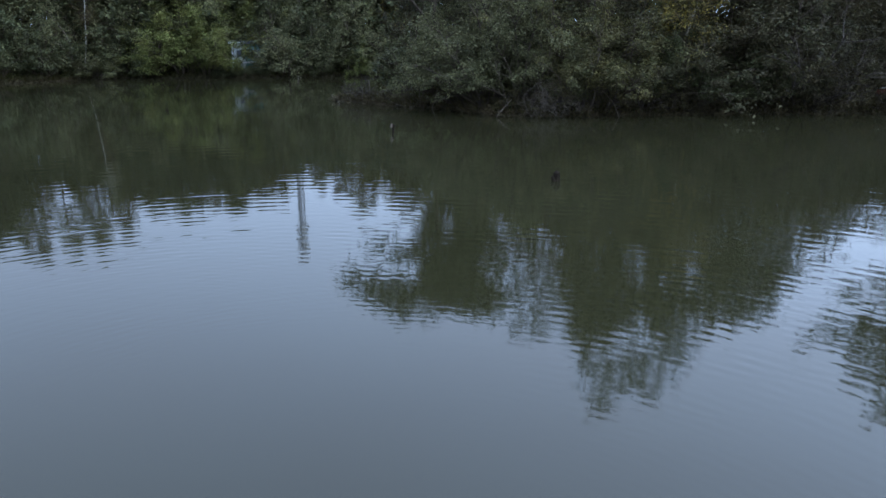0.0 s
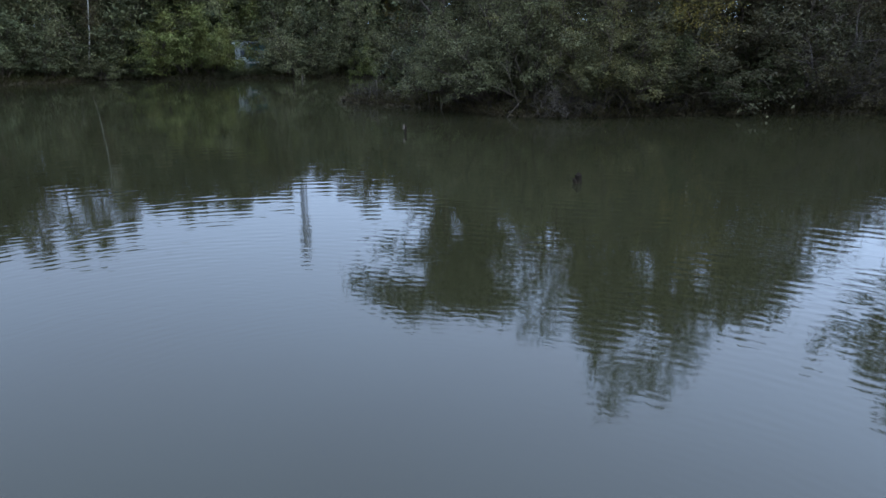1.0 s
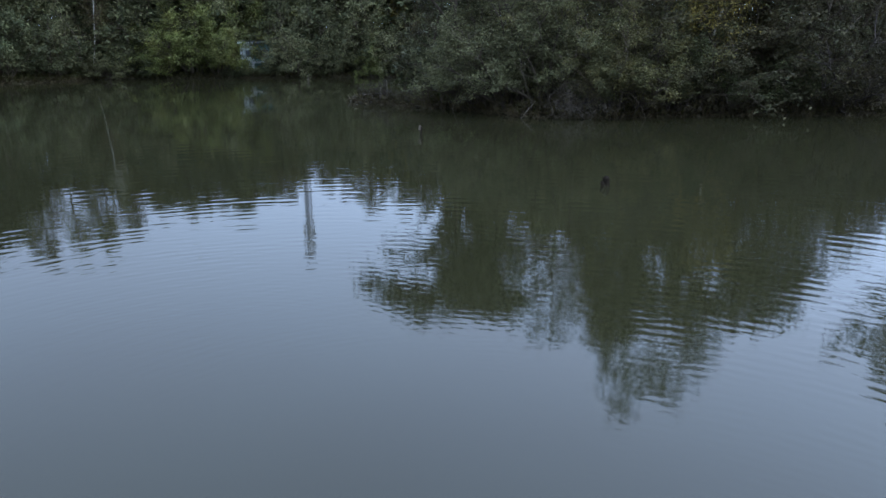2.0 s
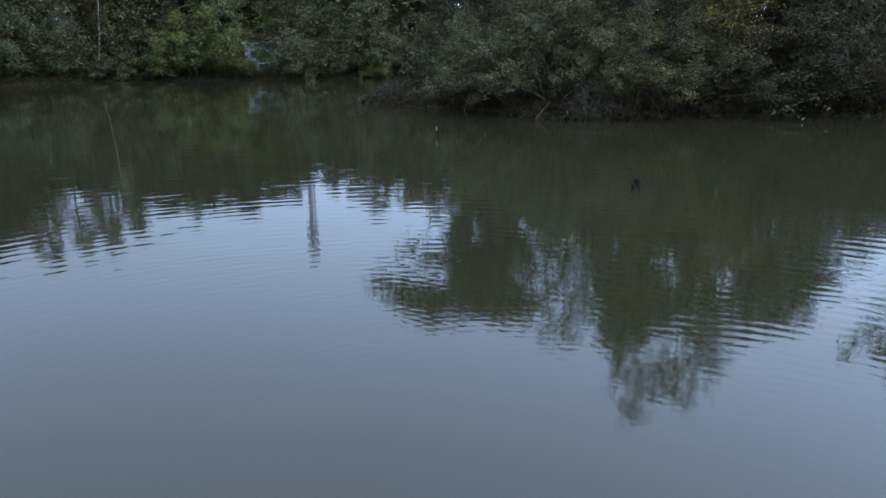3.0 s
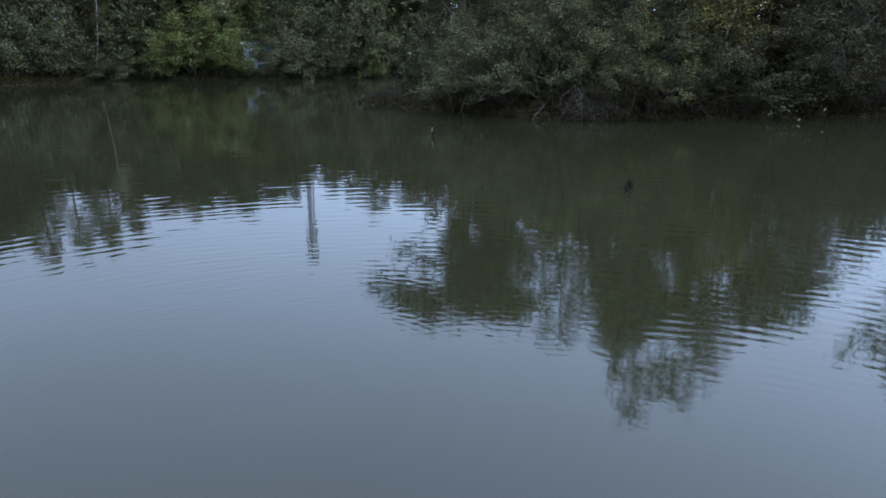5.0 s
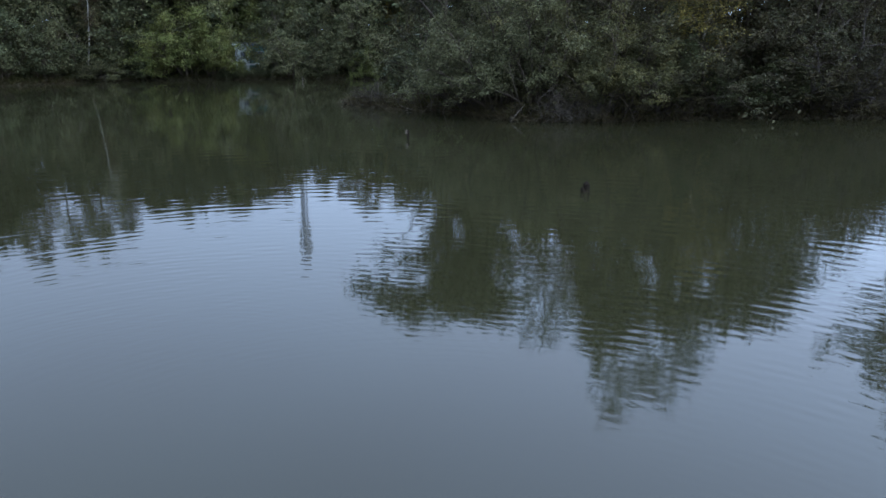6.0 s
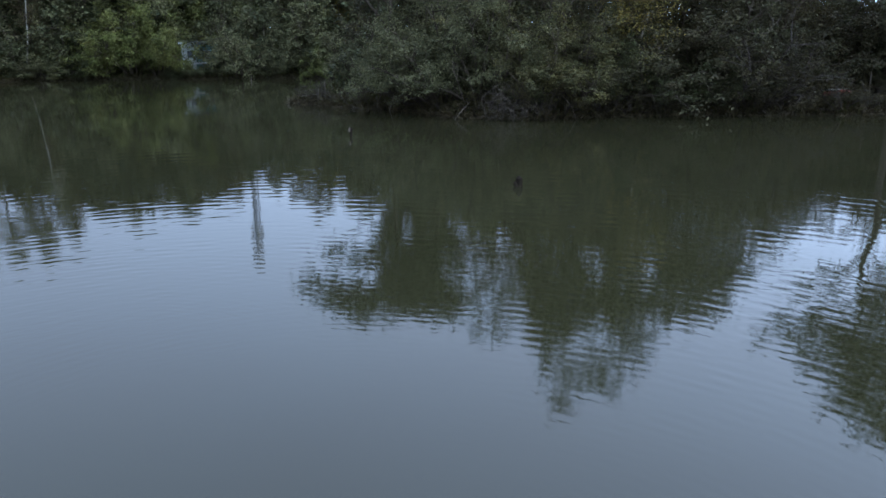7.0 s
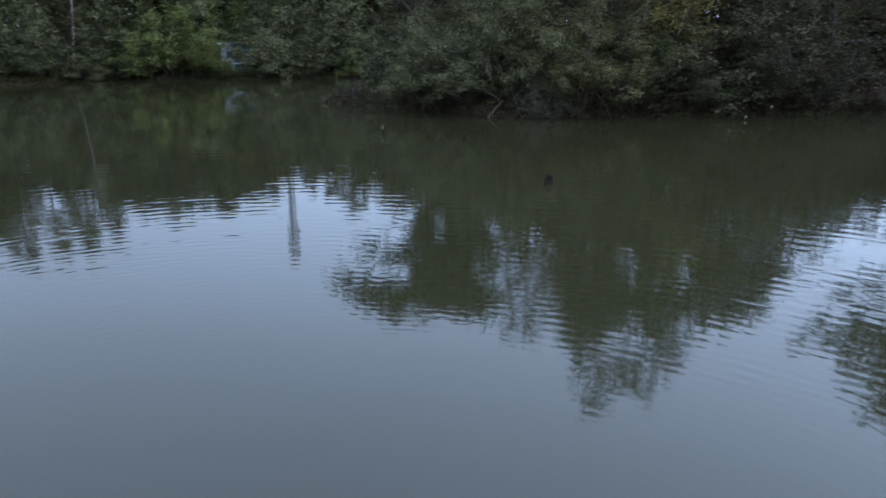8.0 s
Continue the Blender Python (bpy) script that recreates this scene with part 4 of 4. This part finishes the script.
# a tangle of pale dead shoots hanging into the water
tangle = tagged(new("dead_brush"), "tangle of pale dead shoots hanging into the water", "dead brush")
tangle.location = (5.3, 36.75, 0)
rng = np.random.default_rng(77)
for k in range(64):
    x = rng.uniform(-1.1, 1.3)
    top = (x * 0.7 + rng.normal(0, 0.3), 0.5 + rng.uniform(0, 0.6), rng.uniform(0.7, 2.0))
    end = (x + rng.normal(0.15, 0.6), rng.uniform(-0.6, 0.2), rng.uniform(-0.1, 0.6))
    kinks = [tuple(np.array(top) * (1 - f) + np.array(end) * f + (rng.normal(0, 0.3), rng.normal(0, 0.2), rng.uniform(-0.05, 0.5) * (1 - f))) for f in (0.3, 0.55, 0.8)]
    part("dead_shoot", mesh_from("dead_shoot", *tubes([(smooth_line([top, *kinks, end], 11), rng.uniform(0.007, 0.013), 0.005, 4)]), DEADWOOD, True), DEADWOOD, tangle)


# ---- posts, stakes ----
def post_thing(name, x, y, height, radius, material, label, lean=(0.02, 0.05), base=-1.2, sides=10, seed=5):
    """A weathered round post with an uneven foot and a broken, sloping top."""
    rng = np.random.default_rng(seed)
    pts = bough(rng, (0, 0, base), (lean[0], lean[1], 1), height - base, 0.05, 0, 9)
    verts, faces = tubes([(pts, radius * 1.15, radius * 0.85, sides)])
    verts = [tuple(np.array(v) + rng.normal(0, radius * 0.06, 3)) for v in verts]
    ob = tagged(new(name, mesh_from(name, verts, faces, material, False)), label, "post")
    ob.location = (x, y, 0)
    return ob


stump = post_thing("wooden_post", 2.80, 18.22, 0.2, 0.1, WETWOOD, "dark wet wooden post standing in the water")
snag = mesh_from("side_stub", *tubes([(np.array([(-0.02, 0, -0.3), (-0.09, -0.02, 0.0), (-0.13, -0.03, 0.11)]), 0.07, 0.045, 8)]), WETWOOD, True)
part("side_stub", snag, WETWOOD, stump, "shorter broken stub beside the post")
marker = post_thing("wooden_post", -2.35, 30.2, 0.3, 0.07, WETWOOD, "short wooden post sticking out of the pond", seed=6)
part("top", mesh_from("top", *tubes([(np.array([(0.0, 0.01, 0.2), (0.015, 0.02, 0.3), (0.03, 0.02, 0.38)]), 0.05, 0.022, 9)]), DEADWOOD, True), DEADWOOD, marker, "pale weathered top")
post_thing("stake", -5.2, 49.6, 1.5, 0.04, DEADWOOD, "thin pale stake on the low point of land", seed=7, sides=7)
post_thing("stake", -5.9, 49.5, 1.1, 0.04, DEADWOOD, "thin pale stake on the low point of land", (0.15, 0.05), seed=8, sides=7)
post_thing("stake", -18.7, 93.0, 0.65, 0.05, DEADWOOD, "pale stake standing in the water by the far bank", seed=9, sides=7)
post_thing("stake", 26.05, 39.3, 2.2, 0.04, DEADWOOD, "thin pale stake on the bank", seed=10, sides=7)


# ---- things on the banks ----
def plain(name, colour, rough=0.5, scale=6.0, metal=0.0):
    c = Vector(colour)
    m = rough_material(name, [tuple(c * 0.7), tuple(c), tuple(c * 1.08)], scale, bump=0.002, rough=rough)
    m.node_tree.nodes["Principled BSDF"].inputs["Metallic"].default_value = metal
    return m


WHITE = plain("weathered_white_paint", (0.360, 0.390, 0.370))
TURQUOISE = plain("faded_turquoise_paint", (0.070, 0.155, 0.140))
DARKGLASS = plain("dark_window_glass", (0.02, 0.025, 0.03), 0.08)
ROOFING = plain("dark_roof_felt", (0.05, 0.055, 0.06), 0.9)
RED = plain("faded_red_hull", (0.20, 0.036, 0.024), 0.6)
CREAM = plain("pale_trim", (0.42, 0.40, 0.34), 0.5)
STEEL = plain("galvanised_steel", (0.27, 0.285, 0.31), 0.5, 3.0, 0.2)


def box(sx, sy, sz, x=0.0, y=0.0, z=0.0, bevel=0.0):
    """A box whose base is centred on x, y at height z."""
    bm = bmesh.new()
    bmesh.ops.create_cube(bm, size=1.0, matrix=Matrix.Translation((x, y, z + sz / 2)) @ Matrix.Diagonal((sx, sy, sz, 1)))
    if bevel:
        bmesh.ops.bevel(bm, geom=bm.edges[:], offset=bevel, segments=2, affect="EDGES")
    return bm


# a small cabin half hidden in the far bushes
cabin = tagged(new("cabin"), "white and faded turquoise wooden cabin half hidden behind bushes", "cabin")
cabin.matrix_basis = pose(-28.6, 108.0, land(-28.6, 108.0) - 0.1, 0, 0, 15)
part("body", box(5.0, 2.6, 3.5, 0, 1.3, 0.6), TURQUOISE, cabin)
for k in range(14):
    part("board", box(1.9, 0.03, 0.225, -1.56, -0.018, 0.62 + 0.245 * k, 0.006), WHITE, cabin)
    part("board", box(3.1, 0.03, 0.225, 0.96, -0.018, 0.62 + 0.245 * k, 0.006), TURQUOISE, cabin)
roof = box(5.7, 3.7, 0.14, 0, 1.2, 0, 0.01)
roof.transform(Matrix.Translation((0, 0, 4.3)) @ Matrix.Rotation(math.radians(4), 4, "X"))
part("roof", roof, ROOFING, cabin)
part("fascia", box(2.2, 0.05, 0.26, -1.75, -0.7, 4.06, 0.01), WHITE, cabin)
part("fascia", box(3.4, 0.05, 0.26, 1.08, -0.7, 4.06, 0.01), ROOFING, cabin)
for x in (-1.3, 0.9):
    pane = part("window", box(0.95, 0.06, 0.95, x, -0.05, 2.2), DARKGLASS, cabin, "dark window with a white frame")
    for dz in (2.12, 3.13):
        part("window_frame", box(1.05, 0.08, 0.08, x, -0.07, dz, 0.01), WHITE, pane)
part("deck", box(5.0, 1.4, 0.26, 0, -0.75, 1.3, 0.02), WHITE, cabin, "white edge of a raised deck")
for x in (-2.4, -0.8, 0.8, 2.4):
    part("deck_post", box(0.1, 0.1, 1.31, x, -1.3, 0.0, 0.01), WHITE, cabin)

# an upturned red rowing boat on the bank
boat = tagged(new("rowing_boat"), "small upturned red rowing boat lying on the bank", "boat")
boat.matrix_basis = pose(25.6, 41.6, land(25.6, 41.6) - 0.02, 0, 0, 12) @ Matrix.Diagonal((0.68, 0.8, 0.85, 1))
hull = bmesh.new()
rings = []
for i in range(11):
    u = -1 + 0.2 * i
    half, tall = 0.55 * (1 - abs(u) ** 2.4 * 0.85), 0.42 * (1 - 0.25 * abs(u) ** 3)
    rings.append([hull.verts.new((u * 1.45, half * math.cos(a), 0.02 + tall * math.sin(a) ** 0.8)) for a in np.linspace(0.0, math.pi, 9)])
for a, b in zip(rings, rings[1:]):
    for k in range(8):
        hull.faces.new((a[k], b[k], b[k + 1], a[k + 1]))
hull.faces.new(rings[0][::-1])
hull.faces.new(rings[-1])
bmesh.ops.recalc_face_normals(hull, faces=hull.faces[:])
part("hull", hull, RED, boat)
part("keel", box(2.5, 0.05, 0.05, 0, 0, 0.43, 0.01), CREAM, boat)
part("bow_plate", box(1.2, 0.72, 0.1, -0.85, 0, 0.37, 0.02), CREAM, boat, "pale bow plate")

# a telecoms mast beyond the far trees
mast = tagged(new("mast"), "tall pale steel lattice mast with antennas at its head", "mast")
mast.location = (-28.4, 137.2, land(-28.4, 137.2) - 0.1)
corner = [(0.75 * math.cos(a), 0.75 * math.sin(a)) for a in (0.4, 0.4 + 2 * math.pi / 3, 0.4 + 4 * math.pi / 3)]
for x, y in corner:
    part("leg", mesh_from("leg", *tubes([(np.array([(x * 1.5, y * 1.5, 0), (x, y, 14), (x * 0.8, y * 0.8, 34.0)]), 0.15, 0.11, 6)]), STEEL, True), STEEL, mast)
part("cable_riser", mesh_from("cable_riser", *tubes([(np.array([(0.0, 0.0, 0.0), (0.0, 0.0, 16.0), (0.0, 0.0, 33.4)]), 0.3, 0.26, 8)]), STEEL, True), STEEL, mast)
for k in range(22):
    z, w = 1.5 * k, (1.5 - 0.5 * min(1, k / 9)) * 0.95
    bay = []
    for (ax, ay), (bx, by) in zip(corner, corner[1:] + corner[:1]):
        bay.append((np.array([(ax * w, ay * w, z), (bx * w, by * w, z)]), 0.075, 0.075, 4))
        bay.append((np.array([(ax * w, ay * w, z), (bx * w, by * w, z + 1.5)]), 0.07, 0.07, 4))
    part("bracing", mesh_from("bracing", *tubes(bay), STEEL, True), STEEL, mast)
for z in (27.2, 29.3, 31.5, 33.3):
    ring = np.array([(0.95 * math.cos(a), 0.95 * math.sin(a), z) for a in np.linspace(0, 2 * math.pi, 13)])
    part("ring", mesh_from("ring", *tubes([(ring, 0.07, 0.07, 6)]), STEEL, True), STEEL, mast)
for z in (27.1, 31.3):
    for k in range(6):
        a = k * math.pi / 3 + z
        g = box(0.34, 0.18, 1.9, 0, 0, 0, 0.03)
        g.transform(Matrix.Translation((1.1 * math.cos(a), 1.1 * math.sin(a), z)) @ Matrix.Rotation(a + math.pi / 2, 4, "Z"))
        part("antenna", g, CREAM if k % 2 else STEEL, mast)
